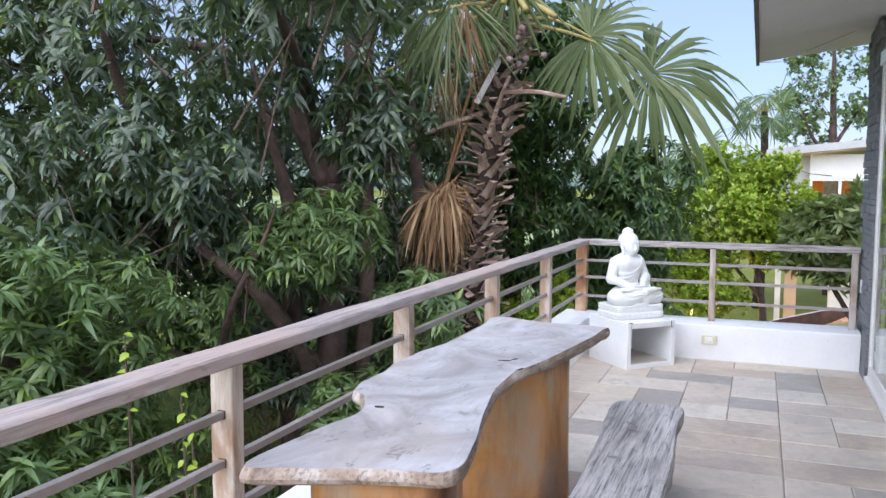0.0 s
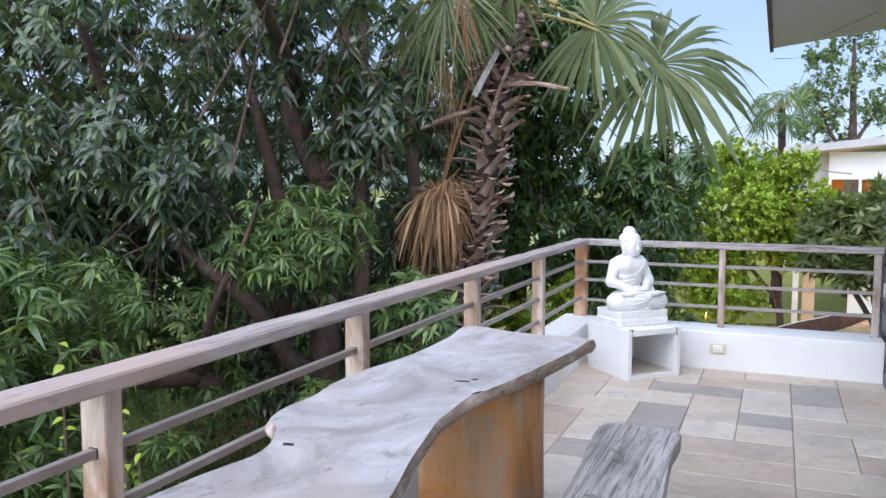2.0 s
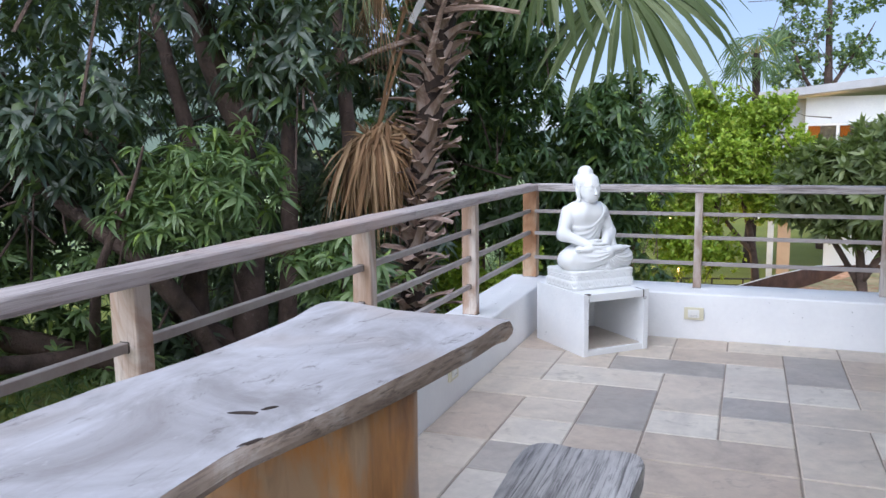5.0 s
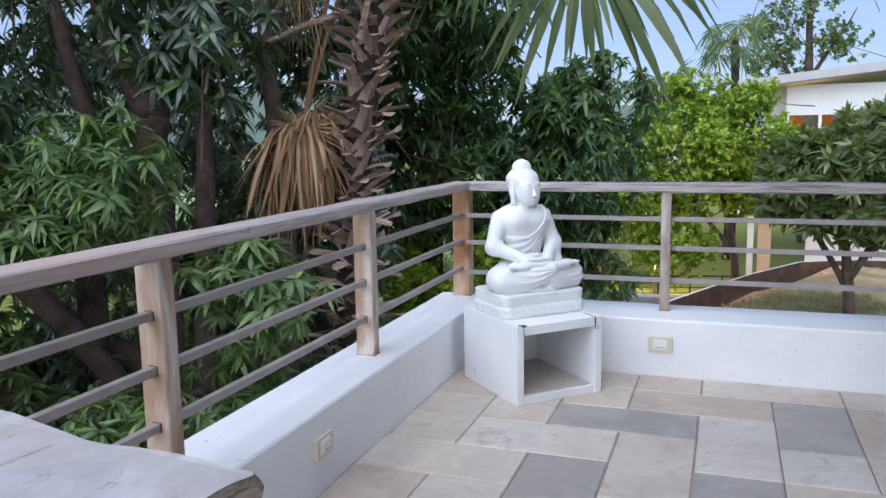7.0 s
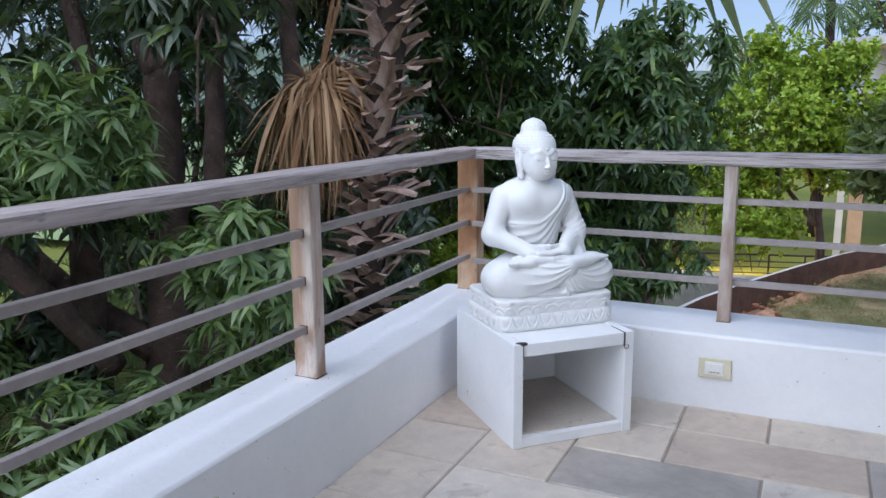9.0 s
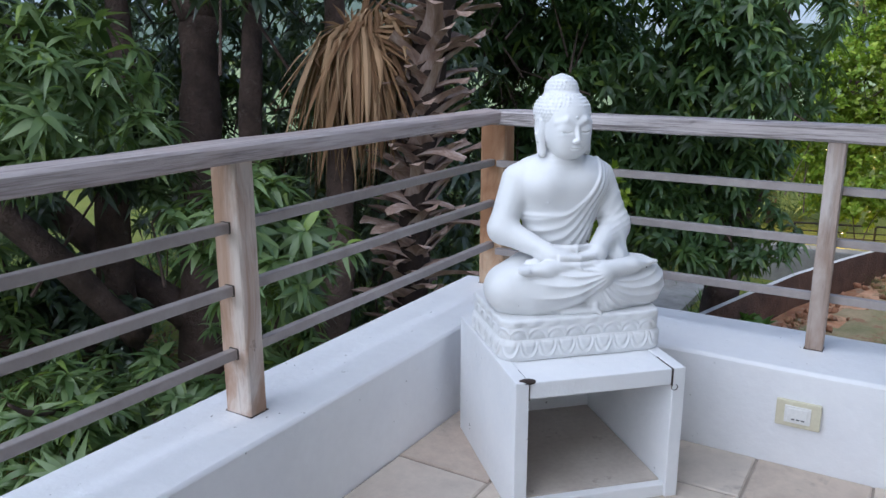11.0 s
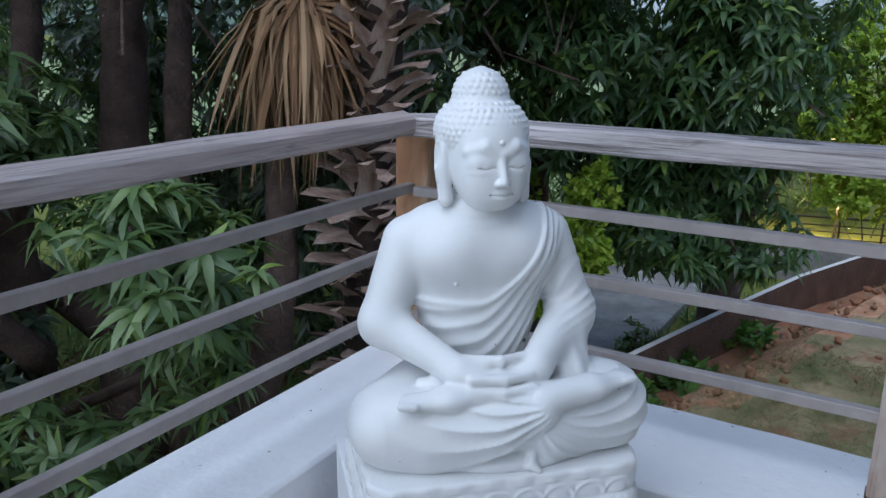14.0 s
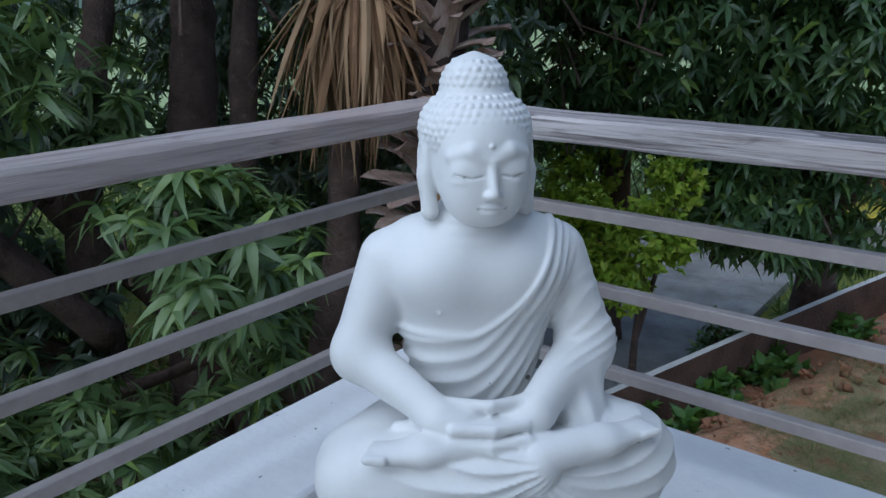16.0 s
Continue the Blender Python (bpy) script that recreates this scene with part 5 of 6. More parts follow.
tree("garden_shrub", (-3.0, 13.6, GZ), "light green leafy shrub by the garden path", M["lime"],
     [(-3.05, 13.6, -0.8, 0.42, 0.4, 0.34, 150), (-3.3, 13.5, -1.25, 0.42, 0.4, 0.3, 110), (-2.9, 13.9, -0.3, 0.32, 0.3, 0.3, 70)], SMALL,
     [([(-3.1, 13.6, -2.9), (-3.1, 13.6, -2.0), (-3.05, 13.6, -1.0)], [0.04, 0.035, 0.02]), ([(-3.1, 13.6, -1.9), (-3.0, 13.75, -1.2), (-2.9, 13.9, -0.4)], [0.025, 0.02, 0.012])], rng, scale=(0.75, 1.25))
for sx, sy, sz, sr in ((-3.75, 13.7, -0.95, 0.42), (-4.4, 14.6, -0.6, 0.6)):
    tree("garden_shrub", (sx, sy, GZ), "low yellow-green shrub behind the palm", M["lime"], [(sx, sy, sz, sr, sr * 0.8, 0.6, 170)], SMALL,
         [([(sx, sy, -2.9), (sx, sy, -2.3), (sx, sy, sz)], [0.04, 0.03, 0.015])], rng, scale=(0.75, 1.25))
tree("garden_bush", (-2.75, 14.9, GZ), "small dark narrow-leaved bush beside the edging wall", M["mango_far"],
     [(-2.75, 14.9, -2.2, 0.3, 0.35, 0.36, 46)], MANGO, [([(-2.75, 14.9, -2.9), (-2.75, 14.9, -2.4), (-2.7, 14.9, -2.0)], [0.03, 0.025, 0.012])], rng, scale=(0.5, 0.75))
PLUM = [whorl(rng, 16, 0.3, 0.04, (15, 100), 3, 0.08, (0.05, 0.4)) for _ in range(6)]
tree("frangipani_tree", (2.0, 18.8, GZ + 0.6), "broad frangipani tree with long dark leaves", M["plum"],
     [(1.75, 19.0, 0.5, 1.25, 1.1, 0.75, 300), (2.6, 18.8, 0.9, 1.2, 1.1, 0.8, 240), (1.2, 19.1, 0.1, 0.7, 0.8, 0.5, 90), (2.2, 18.8, -0.2, 1.2, 0.9, 0.5, 120)], PLUM,
     [([(2.05, 18.8, -2.4), (2.0, 18.8, -1.4), (1.9, 18.9, -0.6), (1.75, 19.0, 0.2)], [0.1, 0.09, 0.075, 0.05]), ([(2.0, 18.8, -1.3), (2.4, 18.7, -0.5), (2.8, 18.8, 0.4)], [0.07, 0.06, 0.04]), ([(2.0, 18.8, -1.5), (1.5, 19.0, -0.6), (1.0, 19.1, 0.0)], [0.06, 0.05, 0.03])], rng, scale=(0.8, 1.15))
BROAD = [whorl(rng, 9, 0.2, 0.07, (10, 120), 2, 0.3, (0.05, 0.4)) for _ in range(5)]
FARL = [whorl(rng, 10, 0.24, 0.07, (20, 110), 1, 0.2, (0.1, 0.4)) for _ in range(5)]
tree("tall_tree", (2.6, 34.5, GZ), "tall airy tree rising behind the neighbouring house", M["far_leaf"],
     [(2.3, 34, 5.3, 1.8, 1.4, 1.6, 190), (3.5, 34, 4.0, 1.0, 1.0, 0.8, 90), (1.4, 34, 3.6, 1.1, 1.0, 0.8, 110), (2.5, 34, 2.6, 1.7, 1.2, 0.8, 170), (2.4, 34, 7.2, 1.3, 1.0, 1.0, 80), (0.8, 34, 4.7, 0.7, 0.6, 0.5, 60), (3.9, 34, 6.0, 0.8, 0.8, 0.6, 60), (1.3, 34, 6.2, 0.7, 0.6, 0.5, 50)], BROAD,
     [([(2.6, 34.5, -2.9), (2.5, 34.3, 0.5), (2.5, 34.1, 3.0), (2.4, 34.0, 6.6)], [0.24, 0.2, 0.15, 0.05]), ([(2.5, 34.1, 2.2), (1.8, 34, 3.2), (1.3, 34, 4.4)], [0.1, 0.07, 0.03]), ([(2.5, 34.1, 2.8), (3.1, 34, 3.8), (3.6, 34, 4.6)], [0.09, 0.06, 0.03])], rng, scale=(0.55, 0.95), twigs=60)
# thicket that closes the view behind the trees
for bx, by, r in ((-12.5, 12.0, 2.6), (-10.5, 16.5, 2.8), (-7.5, 18.5, 2.6), (-13.5, 6.5, 2.6), (-4.8, 20.5, 2.2), (-3.0, 25.5, 2.2)):
    tree("bush", (bx, by, GZ), "green thicket at the end of the garden", M["far_leaf"], [(bx - 0.5, by - 0.4, 0.6, r * 0.9, r * 0.6, 1.5, 330 if bx < -11 else 1), (bx, by, -1.8, r, r * 0.7, 1.1, 380), (bx + 0.8, by, -0.9, r * 0.6, r * 0.5, 0.7, 100)], FARL,
         [([(bx, by, -2.9), (bx, by, -1.0), (bx + 0.2, by, 0.2)], [0.12, 0.09, 0.04])], rng, scale=(0.8, 1.4))

# ---- palm ----
CROWN = Vector((-2.86, 10.92, 3.5))
palm = thing("palm_tree", (-3.5, 10.9, GZ), "old fan palm with a shaggy trunk of broken leaf bases", "palm tree")
TR = [(-3.55, 10.85, -2.9), (-3.45, 10.85, -1.2), (-3.36, 10.88, 0.0), (-3.27, 10.9, 1.0), (-3.1, 10.92, 2.1), (-2.95, 10.92, 3.0), tuple(CROWN)]
part("trunk", limb(TR, [0.17, 0.14, 0.125, 0.125, 0.14, 0.15, 0.1], 14, None, 0.3, 3), M["palm_core"], palm, "dark fibrous trunk", True)


def leaf_base(rng):
    """A broken-off leaf stalk: flat, flared at the foot, curving up, with a ragged end."""
    bm = bmesh.new()
    rows = []
    n = 6
    L, bend = rng.uniform(0.22, 0.4), rng.uniform(-0.65, 0.05)
    twist, wide = rng.uniform(-0.5, 0.5), rng.uniform(0.8, 1.2)
    for i in range(n + 1):
        s = i / n
        w = (0.058 * (1 - s) ** 1.8 + 0.033 + 0.014 * s ** 3) * wide
        t = 0.03 * (1 - 0.5 * s)
        x, z = L * s, bend * L * s ** 1.8
        y = twist * 0.12 * s * s
        e = 0.035 * rng.uniform(-1, 1) if i == n else 0.006 * rng.uniform(-1, 1)
        rows.append([bm.verts.new(p) for p in ((x + e, y - w, z + 0.016), (x, y, z + t), (x - e, y + w, z + 0.016), (x, y, z - t * 0.5))])
    for r0, r1 in zip(rows, rows[1:]):
        for k in range(4):
            bm.faces.new((r0[k], r0[(k + 1) % 4], r1[(k + 1) % 4], r1[k]))
    bm.faces.new(rows[0])
    bm.faces.new(rows[-1])
    bmesh.ops.recalc_face_normals(bm, faces=bm.faces)
    me = bpy.data.meshes.new("leaf_base")
    bm.to_mesh(me)
    bm.free()
    me.materials.append(M["palm_base"])
    return me


BASES = [leaf_base(rng) for _ in range(7)]
path, _ = smooth_path(TR, [1] * len(TR), 40)
lengths = np.linspace(40, len(path) - 8, 275)
for i, q in enumerate(lengths):
    p = path[int(q)]
    az = i * 2.399963 + rng.uniform(-0.25, 0.25)
    tilt = rng.uniform(22, 62)
    ob = new("leaf_base", BASES[i % len(BASES)])
    r = 0.085
    ob.matrix_basis = Matrix.Translation(p - Vector(palm.location) + Vector((math.cos(az) * r, math.sin(az) * r, 0))) @ pose(0, 0, 0, rng.uniform(-25, 25), -tilt, math.degrees(az)) @ Matrix.Scale(rng.uniform(0.8, 1.25), 4)
    ob.parent = palm


def fan(name, parent, hub, facing, heading, radius, material, rng, spread=300, count=44, sag=0.35, droop_tip=0.4, split=0.45, stalk=None, closed=1.0, ragged=0.0):
    """A fan leaf: pleated blades from a hub in a plane that faces a direction, split and hanging at the tips."""
    facing, heading = Vector(facing).normalized(), Vector(heading)
    heading = (heading - facing * heading.dot(facing)).normalized()
    side = facing.cross(heading)
    Vs, Fs, base = [], [], 0
    step = math.radians(spread) / count
    for i in range(count):
        a = -math.radians(spread) / 2 + (i + 0.5) * step
        L = radius * (0.8 + 0.2 * math.cos(a * 0.6)) * rng.uniform(0.9, 1.08)
        if ragged:
            a += rng.normal() * ragged
            L *= rng.uniform(0.7, 1.15)
        d = heading * math.cos(a) + side * math.sin(a) + facing * (rng.normal() * ragged * 1.5)
        t = -heading * math.sin(a) + side * math.cos(a)
        slump = rng.uniform(0.8, 1.3)
        for k in range(6):
            s = k / 5
            w = L * math.tan(step / 2) * s * 1.02 if s <= split else max(0.0015, L * math.tan(step / 2) * split * 1.0 * (1 - ((s - split) / (1 - split)) ** 1.4))
            p = d * (L * s) - facing * (sag * L * s * s * 0.35)
            drop = droop_tip * L * max(0, s - 0.25) ** 2 * slump * max(0.0, 1 - abs(d.z)) ** 0.8
            p = p * (1 - 0.22 * droop_tip * s * max(0.0, 1 - abs(d.z)))
            p = p + Vector((0, 0, -drop))
            c = hub + p
            for e in (-1, 0, 1):
                Vs.append(tuple(c + t * (w * e * closed) + facing * (0.9 * w if e == 0 else 0)))
        for k in range(5):
            for e in range(2):
                q = base + k * 3 + e
                Fs.append((q, q + 3, q + 4, q + 1))
        base += 18
    V = np.array(Vs) - np.array(parent.location)
    me = arrays_mesh(name, V, Fs, material)
    me.shade_flat()
    ob = new(name, me)
    ob.parent = parent
    if stalk:
        part("leaf_stalk", limb([stalk, Vector(stalk).lerp(hub, 0.5) + Vector((0, 0, 0.12)), hub], [0.028, 0.02, 0.014], 6, None, 0.1), M["dead_frond"] if material == M["dead_frond"] else M["frond_rib"], parent)
        part("leaf_hub", tube([hub - facing * 0.01, hub + facing * 0.012], [0.03, 0.012], 6), M["dead_frond"] if material == M["dead_frond"] else M["frond_rib"], parent)
    return ob


top = CROWN.copy()
fan("frond", palm, Vector((-1.96, 11.2, 3.3)), (0.1, -0.8, 0.45), (1, 0, -0.3), 1.12, M["frond"], rng, 290, 54, 0.6, 0.7, 0.64, ragged=0.03, closed=1.25, stalk=top)
fan("frond", palm, Vector((-1.24, 11.35, 2.84)), (0.05, -0.8, 0.5), (1, 0, -0.35), 1.3, M["frond"], rng, 270, 50, 0.6, 0.8, 0.62, ragged=0.03, closed=1.25, stalk=top)
fan("frond", palm, Vector((-3.75, 10.3, 3.55)), (-0.5, -0.75, 0.2), (-0.3, -0.1, -1), 1.25, M["frond"], rng, 130, 24, 0.5, 0.7, 0.35, closed=0.7, ragged=0.06, stalk=top)
fan("frond", palm, Vector((-4.6, 10.6, 2.85)), (-0.3, -0.8, 0.1), (-0.2, 0, -1), 1.2, M["frond"], rng, 110, 20, 0.4, 0.8, 0.35, closed=0.6, ragged=0.08, stalk=top)
fan("frond", palm, Vector((-3.3, 9.9, 3.5)), (-0.3, -0.9, 0.25), (-0.45, -0.1, -1), 1.15, M["frond"], rng, 95, 20, 0.4, 0.7, 0.4, closed=1.1, ragged=0.06, stalk=top)
fan("frond", palm, Vector((-3.15, 10.3, 3.45)), (0.2, -0.9, 0.3), (0.75, -0.1, -0.7), 0.75, M["frond"], rng, 110, 20, 0.4, 0.6, 0.5, closed=1.1, ragged=0.06, stalk=top)
fan("dead_frond", palm, Vector((-3.2, 10.05, 3.6)), (0.1, -1, 0.1), (0.08, -0.1, -1), 1.2, M["dead_frond"], rng, 42, 12, 0.3, 0.5, 0.3, closed=1.0, ragged=0.08, stalk=top)
fan("frond", palm, Vector((-3.3, 10.9, 5.0)), (0, -1, 0.2), (0, 0, 1), 1.3, M["frond"], rng, 280, 44, 0.3, 0.3, stalk=top)
fan("frond", palm, Vector((-2.2, 11.6, 4.7)), (0.2, -1, 0.2), (0.6, 0, 0.8), 1.3, M["frond"], rng, 280, 44, 0.3, 0.3, stalk=top)
fan("frond", palm, Vector((-3.45, 10.35, 3.75)), (-0.1, -1, 0.15), (-0.1, 0, -1), 1.05, M["frond"], rng, 150, 26, 0.4, 0.5, 0.45, ragged=0.07, stalk=top)
fan("frond", palm, Vector((-2.75, 10.45, 3.85)), (0.1, -1, 0.2), (0.25, 0, -1), 0.95, M["frond"], rng, 150, 26, 0.4, 0.5, 0.45, ragged=0.07, stalk=top)
dead = Vector((-3.72, 10.68, 1.28))


def hanging_leaf(hub, length, reach, count, rng, stalks):
    """A dead fan leaf: blades spread from the hub, then hang like a mop."""
    Vs, Fs, base = [], [], 0
    for i in range(count):
        az = rng.uniform(0, 2 * math.pi)
        d = Vector((math.cos(az), math.sin(az), 0))
        side = Vector((-d.y, d.x, 0))
        side = (side + Vector(rng.normal(size=3)) * 0.5).normalized()
        L, R = length * rng.uniform(0.35, 1.08), reach * rng.uniform(0.3, 1.15) * (1 - 0.12 * d.x)
        lift = rng.uniform(-0.05, 0.2)
        curl = Vector(rng.normal(size=3)) * 0.11
        wd = rng.uniform(0.008, 0.022)
        for k in range(8):
            q = k / 7
            p = hub + d * (R * (1 - math.exp(-3.2 * q))) + Vector((0, 0, lift * math.sin(min(1, q * 2.2) * math.pi) * 0.6 - L * max(0, q - 0.12) ** 1.25)) + curl * q * q
            w = wd * (0.35 + 1.3 * min(1, q * 3)) * (1 - max(0, q - 0.6) / 0.42)
            for e in (-1, 0, 1):
                Vs.append(tuple(p + side * (w * e) + d * (0.5 * w if e == 0 else 0)))
        for k in range(7):
            for e in range(2):
                a0 = base + k * 3 + e
                Fs.append((a0, a0 + 3, a0 + 4, a0 + 1))
        base += 24
    me = arrays_mesh("dead_frond", np.array(Vs) - np.array(palm.location), Fs, M["dead_frond"])
    me.shade_flat()
    ob = new("dead_frond", me)
    ob.parent = palm
    for st in stalks:
        part("leaf_stalk", limb([st, Vector(st).lerp(hub, 0.5) + Vector((0, -0.03, 0.05)), hub], [0.026, 0.02, 0.014], 6, None, 0.1), M["dead_frond"], palm)
    return ob


hanging_leaf(dead, 1.2, 0.42, 210, rng, [(-3.25, 10.75, 3.0), (-3.15, 10.8, 2.9)])
hanging_leaf(dead + Vector((0.1, 0.1, 0.12)), 0.75, 0.36, 80, rng, [])
fan("dead_frond", palm, dead + Vector((0.0, -0.05, 0.02)), (0.1, -0.75, 0.65), (0.45, -0.1, 0.8), 0.5, M["dead_frond"], rng, 240, 44, 0.3, 0.3, 0.5, closed=1.3, ragged=0.1)
fan("dead_frond", palm, Vector((-3.55, 10.5, 2.9)), (-0.2, -1, 0.1), (-0.15, 0, -1), 1.1, M["dead_frond"], rng, 60, 18, 0.2, 0.2, 0.25, stalk=top)
for a, b2 in (((-3.2, 10.75, 2.35), (-4.1, 10.3, 1.95)), ((-3.1, 10.7, 2.1), (-2.75, 10.4, 2.75)), ((-2.95, 10.75, 2.6), (-2.1, 10.6, 2.5))):
    part("dry_stalk", limb([a, Vector(a).lerp(Vector(b2), 0.5) + Vector((0, 0, 0.04)), b2], [0.035, 0.028, 0.022], 6, None, 0.2), M["palm_base"], palm)
rng2 = np.random.default_rng(3)
for i in range(26):
    d = Vector(rng2.normal(size=3)) * 0.13
    fruit = bmesh.new()
    bmesh.ops.create_icosphere(fruit, subdivisions=1, radius=0.048, matrix=Matrix.Translation(Vector((-2.8, 10.5, 3.2)) + d + Vector((0, 0, -0.16 * (i % 2)))))
    part("fruit", fruit, M["fruit"], palm, "", True)
for dx, dz in ((-0.22, 0.1), (0.02, 0.22), (0.2, 0.12), (0.42, 0.02)):
    part("flower_stalk", limb([CROWN + Vector((0, -0.1, 0.2)), CROWN + Vector((dx * 0.6, -0.35, 0.15 + dz)), CROWN + Vector((dx * 1.6, -0.55, dz - 0.12))], [0.06, 0.05, 0.035], 8, None, 0.2), M["frond_rib"], palm, "thick yellow-green stalk", True)
part("dry_stalk", box((-0.035, -0.012, -0.3), (0.035, 0.012, 0.3), 0.005, turn=pose(-3.05, 10.5, 2.72, 0, 28, 12)), M["stub"], palm, "pale grey broken stalk")


def far_palm(at, height, r, label):
    p = thing("palm_tree", at, label, "palm tree")
    t = Vector(at) + Vector((0, 0, height))
    part("trunk", limb([at, Vector(at) + Vector((0.1, 0, height * 0.5)), t], [0.2, 0.15, 0.12], 8), M["palm_core"], p, "", True)
    for i in range(13):
        az = i * 2.4
        el = 0.9 - 0.13 * i
        d = Vector((math.cos(az) * math.cos(el), math.sin(az) * math.cos(el), math.sin(el)))
        hub = t + d * r * 0.8
        fan("frond", p, hub, Vector((rng2.normal() * 0.5, -0.6, 0.5)) + d * 0.4, d + Vector((0, 0, -0.4)), r, M["far_leaf"], rng2, 230, 22, 0.5, 0.8, 0.4, closed=0.8, ragged=0.05, stalk=t)
    return p


far_palm((0.1, 30.0, GZ), 6.6, 0.85, "grey-green fan palm standing beyond the lawn")
far_palm((-1.9, 28.5, GZ), 5.0, 0.8, "small fan palm standing beyond the lawn")

# ---- low garden plants and litter ----
HERB = [whorl(rng, 12, 0.16, 0.05, (20, 90), 2, 0.05, (0.1, 0.5)) for _ in range(4)]
shapes = [arrays_mesh("herb", V, F, M["herb"]) for V, F in HERB]
for gx, gy, n, r in ((-1.7, 16.0, 14, 0.2), (-2.1, 14.7, 22, 0.27), (-2.3, 13.9, 16, 0.25), (-2.5, 13.0, 20, 0.3), (-2.75, 12.4, 18, 0.32), (-2.35, 12.2, 16, 0.3), (-2.6, 11.5, 14, 0.35), (-3.15, 12.95, 18, 0.35), (-3.05, 12.3, 20, 0.38), (-3.5, 12.6, 14, 0.32)):
    clump = thing("garden_plant", (gx, gy, -2.62 if gx < -2.9 else -2.4), "clump of leafy green bedding plants in red soil", "plant", "plants along the bed")
    for i in range(n):
        ob = new("leaf_rosette", shapes[i % 4])
        ob.matrix_basis = pose(float(rng.normal()) * r * 0.6, float(rng.normal()) * r * 0.8, float(rng.uniform(0.02, 0.22)), float(rng.uniform(-30, 30)), float(rng.uniform(-30, 30)), float(rng.uniform(0, 360))) @ Matrix.Scale(float(rng.uniform(0.7, 1.3)), 4)
        ob.parent = clump
OVATE = [blade(0.13, 0.042, 0.25, 0.25, 4, 0.7), blade(0.1, 0.036, 0.45, 0.2, 4, 0.75)]
leaf_shapes = [arrays_mesh("leaf", V, F, M["sprout"]) for V, F in OVATE]
for px, py, pz, lf in ((-3.22, 4.62, 0.64, 11), (-2.92, 4.72, 0.3, 15), (-3.05, 4.95, 0.1, 12)):
    sapling = thing("sapling", (px, py, GZ), "thin young sapling with bright yellow-green leaves", "plant")
    part("stem", limb([(px + 0.1, py + 0.05, GZ), (px + 0.06, py, -1.0), (px, py, pz)], [0.016, 0.011, 0.004], 6), M["bark"], sapling)
    for i in range(lf):
        ob = new("leaf", leaf_shapes[i % 2])
        ob.parent = sapling
        ob.matrix_basis = pose(0.01 * (i % 3), 0, pz - GZ - 0.055 * i, float(rng.uniform(-25, 25)), float(rng.uniform(-30, 35)), i * 137.5) @ Matrix.Scale(float(rng.uniform(0.35, 0.62)), 4)
# clods of red earth along the cut edge of the bed
cube_f = np.array([(0, 1, 3, 2), (4, 6, 7, 5), (0, 4, 5, 1), (2, 3, 7, 6), (0, 2, 6, 4), (1, 5, 7, 3)])
CLOD = [(np.array([(x, y, z) for x in (-1, 1) for y in (-1, 1) for z in (-0.7, 0.7)]) * 0.03 + rng.normal(size=(8, 3)) * 0.01, cube_f) for _ in range(6)]
n = 520
cy = rng.uniform(11.2, 20, n)
cx = np.interp(cy, [p[1] for p in EDGE[:-1]], [p[0] for p in EDGE[:-1]]) + 0.35 + np.abs(rng.normal(size=n)) * 0.55
cz = -2.4 + 0.42 * np.clip((cx - np.interp(cy, [p[1] for p in EDGE[:-1]], [p[0] for p in EDGE[:-1]]) - 0.55) / 0.18, 0, 1)
V, F = scatter(CLOD, np.stack([cx, cy, cz], 1), rng.normal(size=(n, 3)), rng.uniform(0.2, 1.1, n) ** 1.8, rng)
tagged(new("soil_clods", arrays_mesh("soil_clods", V, F, M["soil"])), "crumbled clods of red earth on the bed", "soil", kind="stuff")
# dry grass tufts on the bed, fallen leaves under the mango
TUFT = [whorl(rng, 11, 0.16, 0.007, (15, 85), 1, 0.02, (0.1, 0.6)) for _ in range(4)]
n = 17000
gp = np.stack([rng.uniform(-2.4, 5.0, n), rng.uniform(10.5, 21, n), np.full(n, -1.97)], 1)
ex = np.interp(gp[:, 1], [p[1] for p in EDGE[:-1]], [p[0] for p in EDGE[:-1]])
ok = (gp[:, 0] > ex + 0.7 + rng.uniform(0, 0.7, n)) & (np.array([noise.noise(Vector((p[0] * 0.7, p[1] * 0.7, 4))) for p in gp]) > -0.16)
gp = gp[ok]
gp[:, 2] += 0.02
M["dry_grass"] = leafy("dry_grass_blade", [(0.07, 0.13, 0.03), (0.16, 0.2, 0.06), (0.42, 0.33, 0.18)], 0.7, through_light=0.1, spec=0.2)
V, F = scatter(TUFT, gp, np.tile(np.array([[0, 0, 1.0]]), (len(gp), 1)) + rng.normal(size=gp.shape) * 0.2, rng.uniform(0.6, 1.4, len(gp)), rng)
tagged(new("grass_tufts", arrays_mesh("grass_tufts", V, F, M["dry_grass"])), "patchy dry grass tufts on the bed", "grass", kind="stuff")
n = 3800
gp = np.stack([rng.uniform(-9, -2.2, n), rng.uniform(4.0, 14, n), np.full(n, GZ + 0.1)], 1)
V, F = scatter([whorl(rng, 2, 0.16, 0.03, (75, 100), 2, 0.01, (-0.1, 0.2)) for _ in range(4)], gp, np.tile(np.array([[0, 0, 1.0]]), (n, 1)) + rng.normal(size=gp.shape) * 0.15, rng.uniform(0.6, 1.1, n), rng)
tagged(new("leaf_litter", arrays_mesh("leaf_litter", V, F, M["litter"])), "brown fallen leaves under the mango tree", "leaves", kind="stuff")
n = 5000
gp = np.stack([rng.uniform(-13, -2.0, n), rng.uniform(-1.0, 20, n), np.full(n, GZ + 0.04)], 1)
